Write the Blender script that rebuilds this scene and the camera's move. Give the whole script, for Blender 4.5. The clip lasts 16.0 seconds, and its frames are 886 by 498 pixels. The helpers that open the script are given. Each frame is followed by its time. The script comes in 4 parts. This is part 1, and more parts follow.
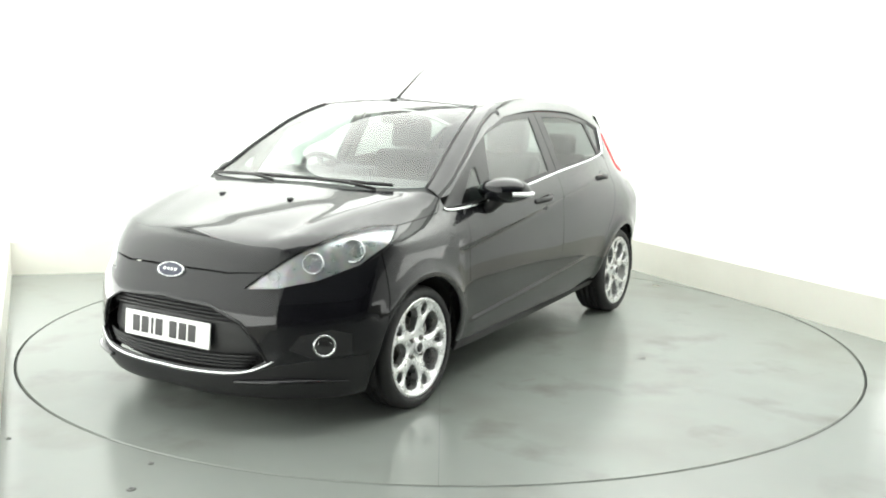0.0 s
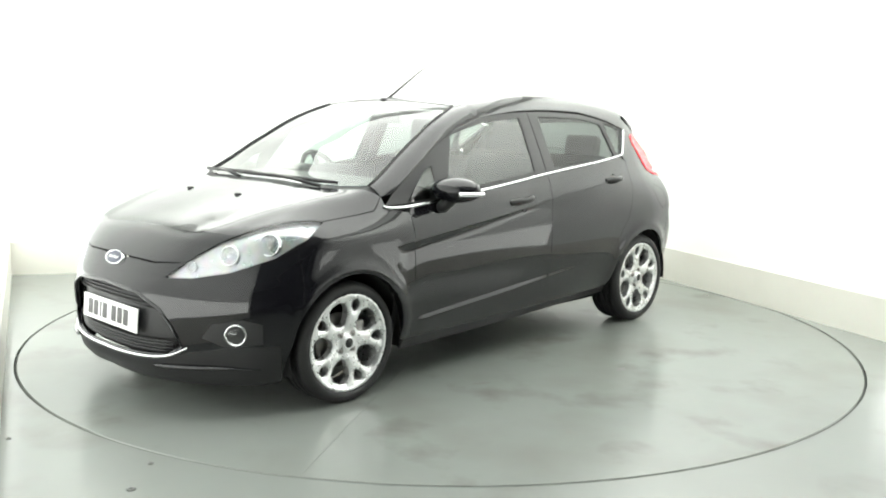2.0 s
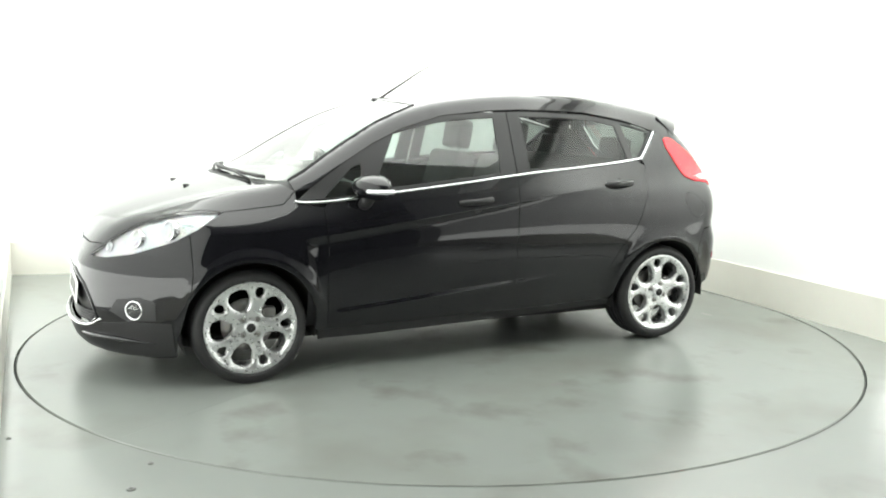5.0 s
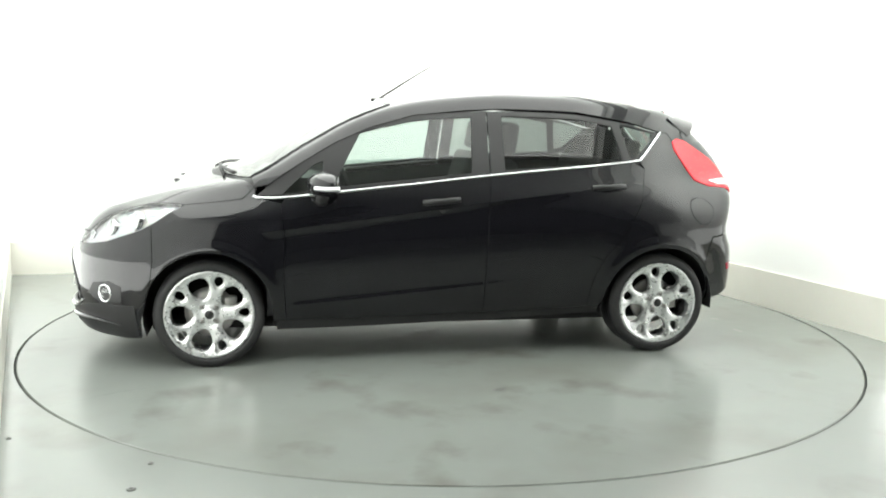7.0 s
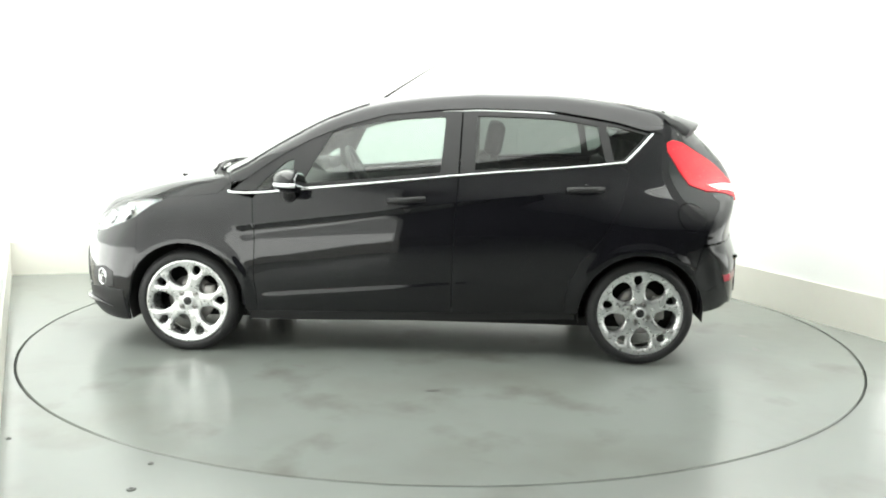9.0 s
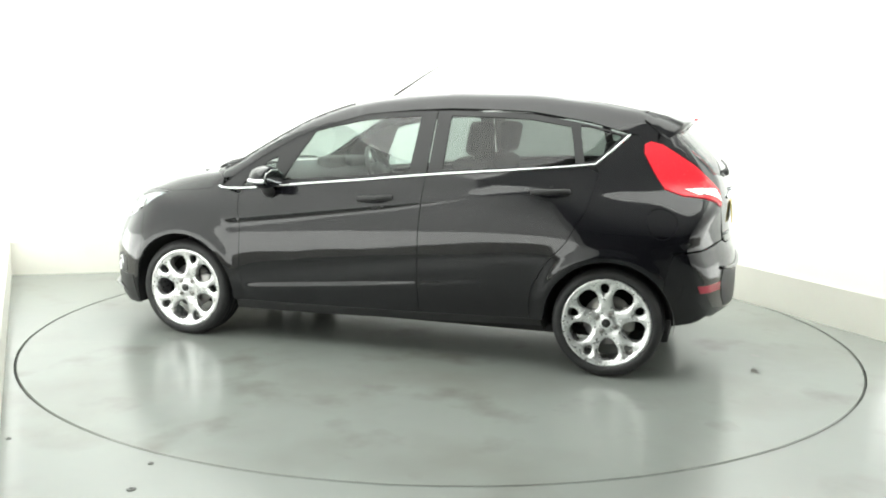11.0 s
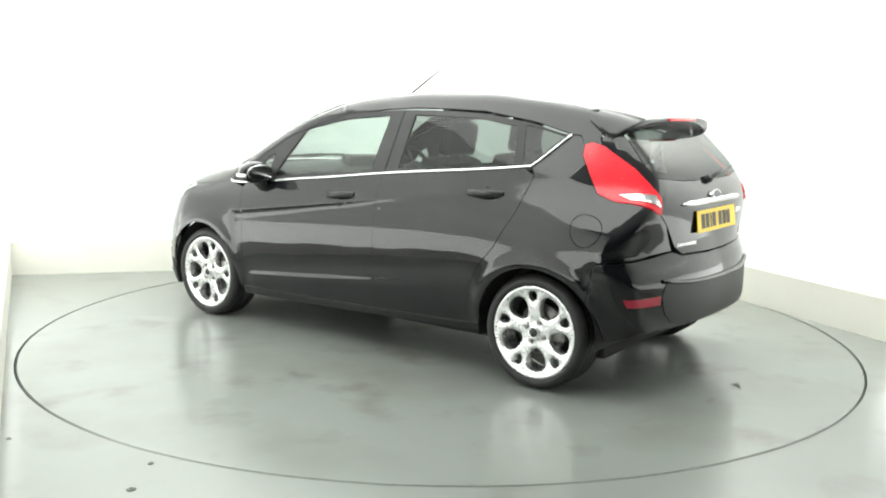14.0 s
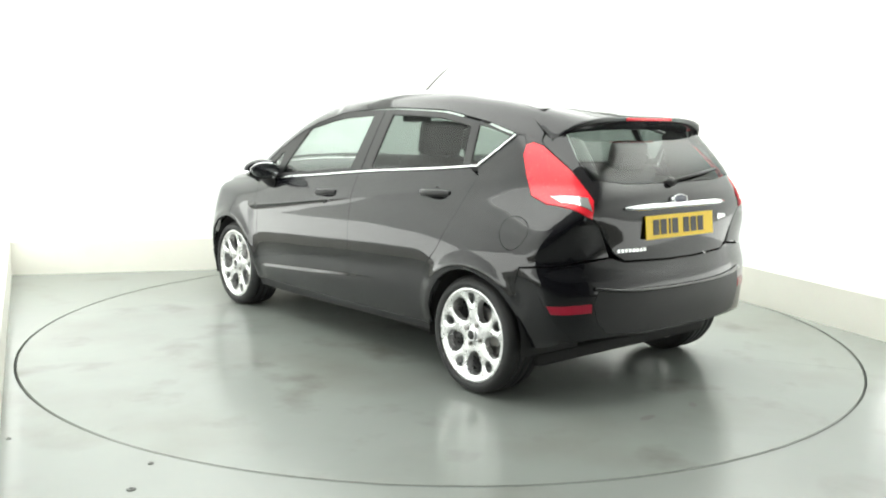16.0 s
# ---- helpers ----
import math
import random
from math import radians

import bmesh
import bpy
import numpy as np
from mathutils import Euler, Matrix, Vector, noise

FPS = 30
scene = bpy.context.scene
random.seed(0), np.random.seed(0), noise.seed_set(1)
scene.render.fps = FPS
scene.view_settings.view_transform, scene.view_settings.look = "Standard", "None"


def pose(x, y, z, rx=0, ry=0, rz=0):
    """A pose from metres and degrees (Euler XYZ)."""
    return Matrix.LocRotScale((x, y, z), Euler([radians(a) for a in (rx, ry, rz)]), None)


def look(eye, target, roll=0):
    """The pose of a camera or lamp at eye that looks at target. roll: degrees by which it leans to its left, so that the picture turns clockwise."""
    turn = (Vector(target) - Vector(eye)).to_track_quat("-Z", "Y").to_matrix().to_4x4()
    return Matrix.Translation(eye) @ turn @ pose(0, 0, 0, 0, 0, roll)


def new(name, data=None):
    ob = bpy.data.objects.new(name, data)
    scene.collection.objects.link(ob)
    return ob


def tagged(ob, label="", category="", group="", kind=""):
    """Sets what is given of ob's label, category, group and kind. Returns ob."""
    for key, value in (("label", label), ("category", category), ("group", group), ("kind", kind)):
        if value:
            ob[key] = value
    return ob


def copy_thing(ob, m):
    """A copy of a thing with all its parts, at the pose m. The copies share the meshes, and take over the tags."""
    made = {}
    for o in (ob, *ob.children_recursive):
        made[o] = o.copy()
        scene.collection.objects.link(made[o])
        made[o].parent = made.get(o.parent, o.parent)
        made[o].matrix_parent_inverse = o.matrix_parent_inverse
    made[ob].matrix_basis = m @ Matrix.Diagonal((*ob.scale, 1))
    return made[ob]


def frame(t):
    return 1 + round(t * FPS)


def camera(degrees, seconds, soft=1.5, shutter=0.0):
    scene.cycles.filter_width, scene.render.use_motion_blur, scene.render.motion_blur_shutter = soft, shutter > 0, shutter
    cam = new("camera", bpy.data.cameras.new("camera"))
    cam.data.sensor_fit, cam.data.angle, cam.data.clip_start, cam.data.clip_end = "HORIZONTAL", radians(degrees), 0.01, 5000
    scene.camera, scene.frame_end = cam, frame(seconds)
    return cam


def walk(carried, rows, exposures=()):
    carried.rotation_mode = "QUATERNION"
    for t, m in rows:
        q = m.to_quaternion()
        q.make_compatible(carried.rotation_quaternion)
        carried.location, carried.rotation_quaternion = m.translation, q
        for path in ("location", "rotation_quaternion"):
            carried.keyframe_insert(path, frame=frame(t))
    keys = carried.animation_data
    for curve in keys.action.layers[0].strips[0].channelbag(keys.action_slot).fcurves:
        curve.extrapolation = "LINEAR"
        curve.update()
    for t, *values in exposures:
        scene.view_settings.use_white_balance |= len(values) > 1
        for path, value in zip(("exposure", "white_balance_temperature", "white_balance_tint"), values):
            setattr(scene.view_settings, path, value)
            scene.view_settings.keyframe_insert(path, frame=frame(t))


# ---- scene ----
# ---- camera ----
cam = camera(52.13, 16.0, soft=2.0)
EYE = (0.0, -5.578, 1.3643)
VIEW = look(EYE, (0.0014, -0.578, 0.5903), 1.06)
walk(cam, [(0.0, VIEW), (16.0, VIEW)], [(0.0, 0.0), (16.0, 0.0)])

# ---- light ----
world = bpy.data.worlds.new("world")
scene.world = world
world.use_nodes = True
world.node_tree.nodes["Background"].inputs[0].default_value = (.9, 1, .95, 1)
world.node_tree.nodes["Background"].inputs[1].default_value = 0.02


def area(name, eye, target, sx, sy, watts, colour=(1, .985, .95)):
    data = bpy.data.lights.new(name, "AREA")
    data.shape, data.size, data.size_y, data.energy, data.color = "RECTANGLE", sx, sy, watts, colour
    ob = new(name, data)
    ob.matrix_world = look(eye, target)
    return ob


# a ceiling softbox out of view over the car, and slim ones added to brighten the side and back walls: x, y, z, tilt,
# turn, size, watts
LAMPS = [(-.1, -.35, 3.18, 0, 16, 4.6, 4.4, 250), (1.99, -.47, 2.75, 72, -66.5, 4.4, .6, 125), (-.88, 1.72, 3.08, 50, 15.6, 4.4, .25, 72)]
# light panels added flush on the two side walls, outside the view, brightest at their foot, for the car's flanks to
# mirror
FILL_PANELS = [(-2.105, -1.388, .455, 90, -65.4, 6.18, .35, 27), (-2.105, -1.388, 1.12, 90, -65.4, 6.18, .98, 17), (-2.105, -1.388, 2.1, 90, -65.4, 6.18, .98, 9),
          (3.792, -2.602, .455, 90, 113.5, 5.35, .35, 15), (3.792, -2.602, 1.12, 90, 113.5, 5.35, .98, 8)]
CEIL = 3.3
for lx, ly, lz, tilt, turn, sx, sy, watts in LAMPS + FILL_PANELS:
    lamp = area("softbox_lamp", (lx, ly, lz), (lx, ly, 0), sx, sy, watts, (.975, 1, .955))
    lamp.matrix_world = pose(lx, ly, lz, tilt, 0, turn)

# ---- materials ----


def material(name, colour, rough=.5, metal=0.0, coat=0.0, spec=.5, grain=0.0, scale=30.0, bump=0.0, stain=0.0, stain_scale=2.0, tint=(.3, .3, .3), rough_var=0.0, dirt=0.0, dirt_scale=3.0, dirt_tint=(.1, .09, .07)):
    m = bpy.data.materials.new(name)
    m.use_nodes = True
    n, l = m.node_tree.nodes, m.node_tree.links
    b = n["Principled BSDF"]
    b.inputs["Base Color"].default_value = (*colour, 1)
    b.inputs["Roughness"].default_value = rough
    b.inputs["Metallic"].default_value = metal
    b.inputs["Coat Weight"].default_value = coat
    b.inputs["Coat Roughness"].default_value = .03
    b.inputs["Specular IOR Level"].default_value = spec
    tex = n.new("ShaderNodeTexCoord")
    if grain or bump or rough_var:
        small = n.new("ShaderNodeTexNoise")
        small.inputs["Scale"].default_value, small.inputs["Detail"].default_value = scale, 5
        l.new(tex.outputs["Object"], small.inputs["Vector"])
    last = None
    if grain:
        mix = n.new("ShaderNodeMix")
        mix.data_type, mix.blend_type = "RGBA", "MULTIPLY"
        mix.inputs[0].default_value = grain
        mix.inputs[6].default_value = (*colour, 1)
        l.new(small.outputs["Color"], mix.inputs[7])
        last = mix.outputs[2]
    if stain:
        big = n.new("ShaderNodeTexNoise")
        big.inputs["Scale"].default_value, big.inputs["Detail"].default_value = stain_scale, 4
        l.new(tex.outputs["Object"], big.inputs["Vector"])
        ramp = n.new("ShaderNodeMapRange")
        ramp.inputs[1].default_value, ramp.inputs[2].default_value, ramp.inputs[4].default_value = .48, .78, stain
        l.new(big.outputs["Fac"], ramp.inputs[0])
        mix2 = n.new("ShaderNodeMix")
        mix2.data_type = "RGBA"
        l.new(ramp.outputs[0], mix2.inputs[0])
        mix2.inputs[6].default_value, mix2.inputs[7].default_value = (*colour, 1), (*tint, 1)
        if last:
            l.new(last, mix2.inputs[6])
        last = mix2.outputs[2]
    if dirt:
        worn = n.new("ShaderNodeTexNoise")
        worn.inputs["Scale"].default_value, worn.inputs["Detail"].default_value, worn.inputs["Roughness"].default_value = dirt_scale, 5, .5
        l.new(tex.outputs["Object"], worn.inputs["Vector"])
        edge = n.new("ShaderNodeMapRange")
        edge.inputs[1].default_value, edge.inputs[2].default_value, edge.inputs[4].default_value = .56, .72, dirt
        l.new(worn.outputs["Fac"], edge.inputs[0])
        mix3 = n.new("ShaderNodeMix")
        mix3.data_type = "RGBA"
        l.new(edge.outputs[0], mix3.inputs[0])
        mix3.inputs[6].default_value, mix3.inputs[7].default_value = (*colour, 1), (*dirt_tint, 1)
        if last:
            l.new(last, mix3.inputs[6])
        last = mix3.outputs[2]
    if last:
        l.new(last, b.inputs["Base Color"])
    if rough_var:
        r = n.new("ShaderNodeMapRange")
        r.inputs[1].default_value, r.inputs[2].default_value = .3, .7
        r.inputs[3].default_value, r.inputs[4].default_value = rough - rough_var, rough + rough_var
        l.new(small.outputs["Fac"], r.inputs[0])
        l.new(r.outputs[0], b.inputs["Roughness"])
    if bump:
        bp = n.new("ShaderNodeBump")
        bp.inputs["Strength"].default_value, bp.inputs["Distance"].default_value = bump, .004
        l.new(small.outputs["Fac"], bp.inputs["Height"])
        l.new(bp.outputs[0], b.inputs["Normal"])
    return m


def glass(name, tint, gloss=1.0, rough=.02):
    m = bpy.data.materials.new(name)
    m.use_nodes = True
    n, l = m.node_tree.nodes, m.node_tree.links
    n.remove(n["Principled BSDF"])
    tr, gl, mx, lw, po, ad = (n.new("ShaderNode" + k) for k in ("BsdfTransparent", "BsdfGlossy", "MixShader", "LayerWeight", "Math", "Math"))
    tr.inputs[0].default_value = (*tint, 1)
    gl.inputs[0].default_value, gl.inputs["Roughness"].default_value = (gloss, gloss, gloss, 1), rough
    # gloss of a thin pane, the same from both of its sides
    lw.inputs[0].default_value = .5
    po.operation, po.inputs[1].default_value = "POWER", 4.6
    ad.operation, ad.inputs[1].default_value, ad.inputs[2].default_value = "MULTIPLY_ADD", .93, .055
    l.new(lw.outputs["Facing"], po.inputs[0])
    l.new(po.outputs[0], ad.inputs[0])
    l.new(ad.outputs[0], mx.inputs[0])
    l.new(tr.outputs[0], mx.inputs[1])
    l.new(gl.outputs[0], mx.inputs[2])
    l.new(mx.outputs[0], n["Material Output"].inputs[0])
    return m


PAINT = material("black_paint", (.0065, .0065, .0085), .35, 0, 1.0, .05, grain=.25, scale=900)
TRIM = material("black_plastic", (.018, .018, .019), .45, 0, 0, .4, grain=.3, scale=400, bump=.06)
DARK = material("underside", (.012, .012, .012), .8, grain=.3, scale=60)
CHROME = material("chrome", (.66, .67, .68), .12, 1.0, rough_var=.03, scale=80)
ALLOY = material("alloy", (.74, .745, .75), .30, .85, .3, rough_var=.06, scale=60)
RUBBER = material("rubber", (.018, .018, .019), .62, grain=.4, scale=120, bump=.15)
FABRIC = material("seat_fabric", (.055, .055, .058), .9, grain=.5, scale=500, bump=.3)
DASH = material("dash_plastic", (.035, .036, .038), .6, grain=.4, scale=300, bump=.15)
PALE = material("headlining", (.45, .44, .41), .9, grain=.3, scale=300)
GLASS = glass("side_glass", (.62, .70, .66))
SCREEN = glass("windscreen_glass", (.70, .77, .735))
PRIVACY = glass("rear_glass", (.32, .355, .34), .6)
LENS = glass("clear_lens", (.95, .96, .96))
RED = material("red_lens", (.78, .012, .028), .25, 0, .25, .5, rough_var=.03, scale=90)
LAMPBOWL = material("lamp_reflector", (.60, .61, .62), .34, .75, grain=.45, scale=26, bump=.9, rough_var=.10)
BRIGHT = material("reflector", (.88, .89, .90), .30, .6, rough_var=.04, scale=200)
WHITEPLATE = material("white_plate", (.80, .80, .78), .35, grain=.05, scale=60)
YELLOWPLATE = material("yellow_plate", (.82, .55, .015), .35, grain=.05, scale=60)
SMUDGE = material("floor_smudge", (.07, .07, .062), .6, grain=.3, scale=60)
INK = material("black_letter", (.012, .012, .012), .4)
DISC = material("brake_steel", (.30, .29, .28), .4, .9, grain=.3, scale=90)
BLUE = material("badge_field_paint", (.03, .035, .06), .3, 0, .3)
REFLEX = material("red_reflex", (.34, .008, .03), .2, 0, .4)
WALLPAINT = material("white_wall_paint", (.86, .87, .855), .6, grain=.03, scale=40, stain=.12, stain_scale=.8, tint=(.78, .79, .77), bump=.03)
BAND = material("cream_board", (.68, .67, .61), .55, grain=.05, scale=30, stain=.5, stain_scale=3, tint=(.58, .57, .51))
FLOOR = material("painted_floor", (.190, .205, .190), .235, 0, 0, .5, grain=.03, scale=14, stain=.35, stain_scale=1.1, tint=(.160, .166, .152), rough_var=.008, dirt=.3, dirt_scale=1.6)
TABLE = material("painted_turntable", (.190, .205, .190), .225, 0, 0, .5, grain=.03, scale=14, stain=.5, stain_scale=1.3, tint=(.128, .126, .108), rough_var=.012, dirt=.42, dirt_scale=2.1, dirt_tint=(.07, .063, .048))
GAP = material("dark_gap", (.03, .035, .03), .8)
CEILING = material("grey_ceiling", (.72, .73, .72), .8, grain=.1, scale=30)
BLACKOUT = material("unseen_dark_wall", (.05, .052, .055), .9, grain=.3, scale=20)
MARK = material("dark_scuff", (.09, .095, .09), .5, grain=.4, scale=90)

# ---- mesh helpers ----


def part(name, bm, mat, parent=None, label="", smooth=True):
    me = bpy.data.meshes.new(name)
    bm.to_mesh(me)
    bm.free()
    me.materials.append(mat)
    if smooth:
        me.shade_smooth()
    ob = new(name, me)
    ob.parent = parent
    if label:
        tagged(ob, label)
    return ob


def mesh_part(name, verts, faces, mat, parent=None, label="", normals=None, smooth=True):
    me = bpy.data.meshes.new(name)
    me.from_pydata([tuple(v) for v in verts], [], [tuple(f) for f in faces])
    me.materials.append(mat)
    if smooth:
        me.shade_smooth()
    if normals is not None:
        me.normals_split_custom_set_from_vertices([tuple(v) for v in normals])
    ob = new(name, me)
    ob.parent = parent
    if label:
        tagged(ob, label)
    return ob


def slab(bm, size, m=Matrix(), bevel=.0, seg=2):
    """A box of that size round m's origin, its edges rounded."""
    r = bmesh.ops.create_cube(bm, size=1, matrix=m @ Matrix.Diagonal((*size, 1)))
    if bevel:
        es = {e for v in r["verts"] for e in v.link_edges}
        bmesh.ops.bevel(bm, geom=list(es), offset=bevel, segments=seg, affect="EDGES", profile=.6)
    return bm


def lathe(bm, profile, seg=48, m=Matrix()):
    """Turn (radius, height) pairs round m's z axis."""
    rings = []
    for r, h in profile:
        rings.append([bm.verts.new(m @ Vector((r * math.cos(2 * math.pi * i / seg), r * math.sin(2 * math.pi * i / seg), h))) for i in range(seg)])
    for a, b in zip(rings, rings[1:]):
        for i in range(seg):
            j = (i + 1) % seg
            bm.faces.new((a[i], a[j], b[j], b[i]))
    return bm


def tube(bm, pts, r, seg=8, flat=1.0, ends=True, radii=None):
    """A round bar along points; flat squeezes it across z."""
    pts = [Vector([float(v) for v in p]) for p in pts]
    rings = []
    for i, p in enumerate(pts):
        d = (pts[min(i + 1, len(pts) - 1)] - pts[max(i - 1, 0)]).normalized()
        a = d.cross(Vector((0, 0, 1)))
        a = a.normalized() if a.length > 1e-4 else Vector((1, 0, 0))
        b = a.cross(d)
        rr = float(radii[i] if radii else r)
        rings.append([bm.verts.new(p + rr * (math.cos(2 * math.pi * k / seg) * a + flat * math.sin(2 * math.pi * k / seg) * b)) for k in range(seg)])
    for p, q in zip(rings, rings[1:]):
        for k in range(seg):
            j = (k + 1) % seg
            bm.faces.new((p[k], p[j], q[j], q[k]))
    if ends:
        bm.faces.new(rings[0][::-1])
        bm.faces.new(rings[-1])
    return bm


def spline(pts, n=8, closed=False):
    """Catmull-Rom through points."""
    P = [np.array(p, float) for p in pts]
    N = len(P)
    out = []
    for i in range(N if closed else N - 1):
        a, b, c, d = (P[(i + k) % N] if closed else P[min(max(i + k, 0), N - 1)] for k in (-1, 0, 1, 2))
        for t in np.arange(n) / n:
            out.append(.5 * (2 * b + (c - a) * t + (2 * a - 5 * b + 4 * c - d) * t * t + (3 * b - a - 3 * c + d) * t ** 3))
    if not closed:
        out.append(P[-1])
    return np.array(out)

# ---- the car's body surface: x forward, y to its left, z up ----
def curve(pts):
    """A smooth one-valued curve through a few points (monotone cubic)."""
    p = np.array(sorted(pts), float)
    X, Y = p[:, 0], p[:, 1]
    h, dl = np.diff(X), np.diff(Y) / np.diff(X)
    m = np.empty(len(X))
    m[0], m[-1] = dl[0], dl[-1]
    for i in range(1, len(X) - 1):
        w1, w2 = 2 * h[i] + h[i - 1], h[i] + 2 * h[i - 1]
        m[i] = 0 if dl[i - 1] * dl[i] <= 0 else (w1 + w2) / (w1 / dl[i - 1] + w2 / dl[i])

    def at(x):
        x = np.asarray(x, float)
        i = np.clip(np.searchsorted(X, x) - 1, 0, len(h) - 1)
        t = (x - X[i]) / h[i]
        inside = Y[i] + (x - X[i]) * (m[i] + t * ((3 * dl[i] - 2 * m[i] - m[i + 1]) + t * (m[i] + m[i + 1] - 2 * dl[i])))
        return np.where(x < X[0], Y[0] + m[0] * (x - X[0]), np.where(x > X[-1], Y[-1] + m[-1] * (x - X[-1]), inside))
    return at


# the middle line of bonnet, windscreen and roof: z over x
TOP = curve([(2.02, .58), (1.93, .725), (1.86, .795), (1.70, .864), (1.50, .928), (1.27, .988), (1.16, 1.018), (1.0, 1.090),
             (.813, 1.198), (.505, 1.350), (.25, 1.424), (0, 1.459), (-.344, 1.482), (-.68, 1.480), (-1.02, 1.450), (-1.37, 1.394), (-1.60, 1.345), (-1.9, 1.25)])
# nose and tail on the middle line: x over z
NOSE = curve([(.08, 1.80), (.14, 1.965), (.19, 2.012), (.28, 2.030), (.36, 2.038), (.46, 2.038), (.55, 2.025), (.62, 1.995), (.70, 1.957), (.80, 1.90), (1.0, 1.8)])
TAIL = curve([(.10, -1.70), (.17, -1.79), (.24, -1.84), (.32, -1.862), (.44, -1.868), (.54, -1.868), (.60, -1.860), (.66, -1.838), (.76, -1.822), (.88, -1.818),
              (.97, -1.800), (1.08, -1.745), (1.25, -1.585), (1.35, -1.48), (1.5, -1.3)])
# half width over z at the car's middle
SIDE = curve([(.10, .70), (.17, .750), (.22, .778), (.30, .806), (.40, .829), (.50, .845), (.58, .851), (.66, .8515), (.74, .849), (.82, .842), (.90, .827), (.97, .802), (1.05, .768),
              (1.2, .695), (1.35, .618), (1.46, .545), (1.6, .44)])
PLAN = curve([(2.1, -.075), (1.7, -.035), (1.3, -.008), (.9, 0), (.4, .004), (-.4, .004), (-.9, .0), (-1.3, -.008), (-1.6, -.045), (-1.95, -.12)])
AXLES = (1.245, -1.245)


def half_width(x, z):
    s = SIDE(np.where(z < .8, z - .06 * (.2 - x) * np.clip((.8 - z) / .25, 0, 1), z)) + PLAN(x)
    up = np.clip((z - np.where(x > 0, .76, .73)) / np.where(x > 0, .2, .31), 0, 1)
    up = up * up * (3 - 2 * up)
    s = s - up * (.17 * np.clip(x - .45, 0, 2) ** 2 + .09 * np.clip(-x - .45, 0, 2) ** 2)
    # shoulder crease, rising to the tail: a ledge with a hollow under it
    d = z - (.716 + .127 * (.945 - x))
    fade = np.clip((.97 - x) / .06, 0, 1) * np.clip((x + 1.15) / .5, 0, 1)
    deep = .015 * fade * np.clip(.55 + .5 * x, .25, 1)
    s = s - deep * np.where(d < 0, (1 - np.exp(d / .016)) * np.exp(d / .10), 0) + .004 * fade * np.exp(-(d / .03) ** 2)
    # lower door crease: the skin steps outwards, widest at the front
    d2 = z - (.350 + .088 * (.82 - x))
    fade2 = np.clip((.86 - x) / .08, 0, 1) * np.clip((x + .70) / .9, 0, 1)
    s = s + .013 * fade2 * np.where(d2 > 0, 0, (1 - np.exp(-np.clip(-d2 / .018, 0, 9) ** 2)) * np.exp(d2 / .12))
    # arch lips
    for ax in AXLES:
        r = np.hypot(x - ax, z - .29)
        s = s + (.012 * np.exp(-(np.clip(r - .345, 0, 9) / .035) ** 2) + .006 * np.exp(-((r - .34) / .10) ** 2)) * np.clip((z - .15) / .2, 0, 1)
    return s


def smax(a, b, k):
    h = np.clip(.5 + .5 * (a - b) / k, 0, 1)
    return b + (a - b) * h + k * h * (1 - h)


def solid(P):
    """Below nought inside the body."""
    x, y, z = P[..., 0], np.abs(P[..., 1]), P[..., 2]
    crown = np.interp(x, [-1.6, -.3, .2, .6, 1.1, 1.4, 2], [.10, .10, .11, .12, .115, .095, .105])
    top = z - TOP(x + .12 * y * y) + crown * y * y
    # raised wings beside a hollow bonnet
    top = top - np.where(x > .9, .010 * np.exp(-((y - (.47 + .20 * (1.87 - x) / .77)) / .075) ** 2) * np.clip((x - 1.0) / .25, 0, 1), 0)
    slope = np.where((x < 1.1) & (x > .2), .87, .97)
    top = top * slope
    side = (y - half_width(x, z)) * .97
    nose = (x - NOSE(z) + .76 * y ** 2.8) * .93
    tail = (TAIL(z) + np.interp(z, [.70, .90, 1.05], [.33, .20, .16]) * y ** 2.6 - x) * np.where(z > .95, .80, .95)
    s = smax(side, smax(nose, tail, .02), .07)
    return smax(s, top, .045)


def slope_at(P):
    e = 1e-3
    g = np.stack([solid(P + e * np.eye(3)[i]) - solid(P - e * np.eye(3)[i]) for i in range(3)], -1)
    return g / np.maximum(np.linalg.norm(g, axis=-1, keepdims=True), 1e-9)


def snap(P):
    """Points moved to the nearest place of the surface."""
    P = np.array(P, float)
    for _ in range(14):
        P = P - solid(P)[..., None] * slope_at(P)
    return P


def cast(P, way):
    """Points moved along a way until they meet the surface from outside."""
    P, way = np.array(P, float), np.array(way, float)
    t = np.full(len(P), -2.0)
    for _ in range(400):
        v = solid(P + t[:, None] * way)
        t = t + np.clip(v * .7, -.02, .05)
    return P + t[:, None] * way



def inside(pts, poly):
    x, y = pts[:, 0][:, None], pts[:, 1][:, None]
    a, b = poly, np.roll(poly, -1, 0)
    hit = ((a[:, 1] > y) != (b[:, 1] > y)) & (x < (b[:, 0] - a[:, 0]) * (y - a[:, 1]) / (b[:, 1] - a[:, 1] + 1e-12) + a[:, 0])
    return hit.sum(1) % 2 == 1


def edge_distance(pts, poly):
    a, b = poly, np.roll(poly, -1, 0)
    d = b - a
    t = np.clip(((pts[:, None] - a) * d).sum(2) / ((d * d).sum(1) + 1e-12), 0, 1)
    return np.linalg.norm(pts[:, None] - (a + t[..., None] * d), axis=2).min(1)


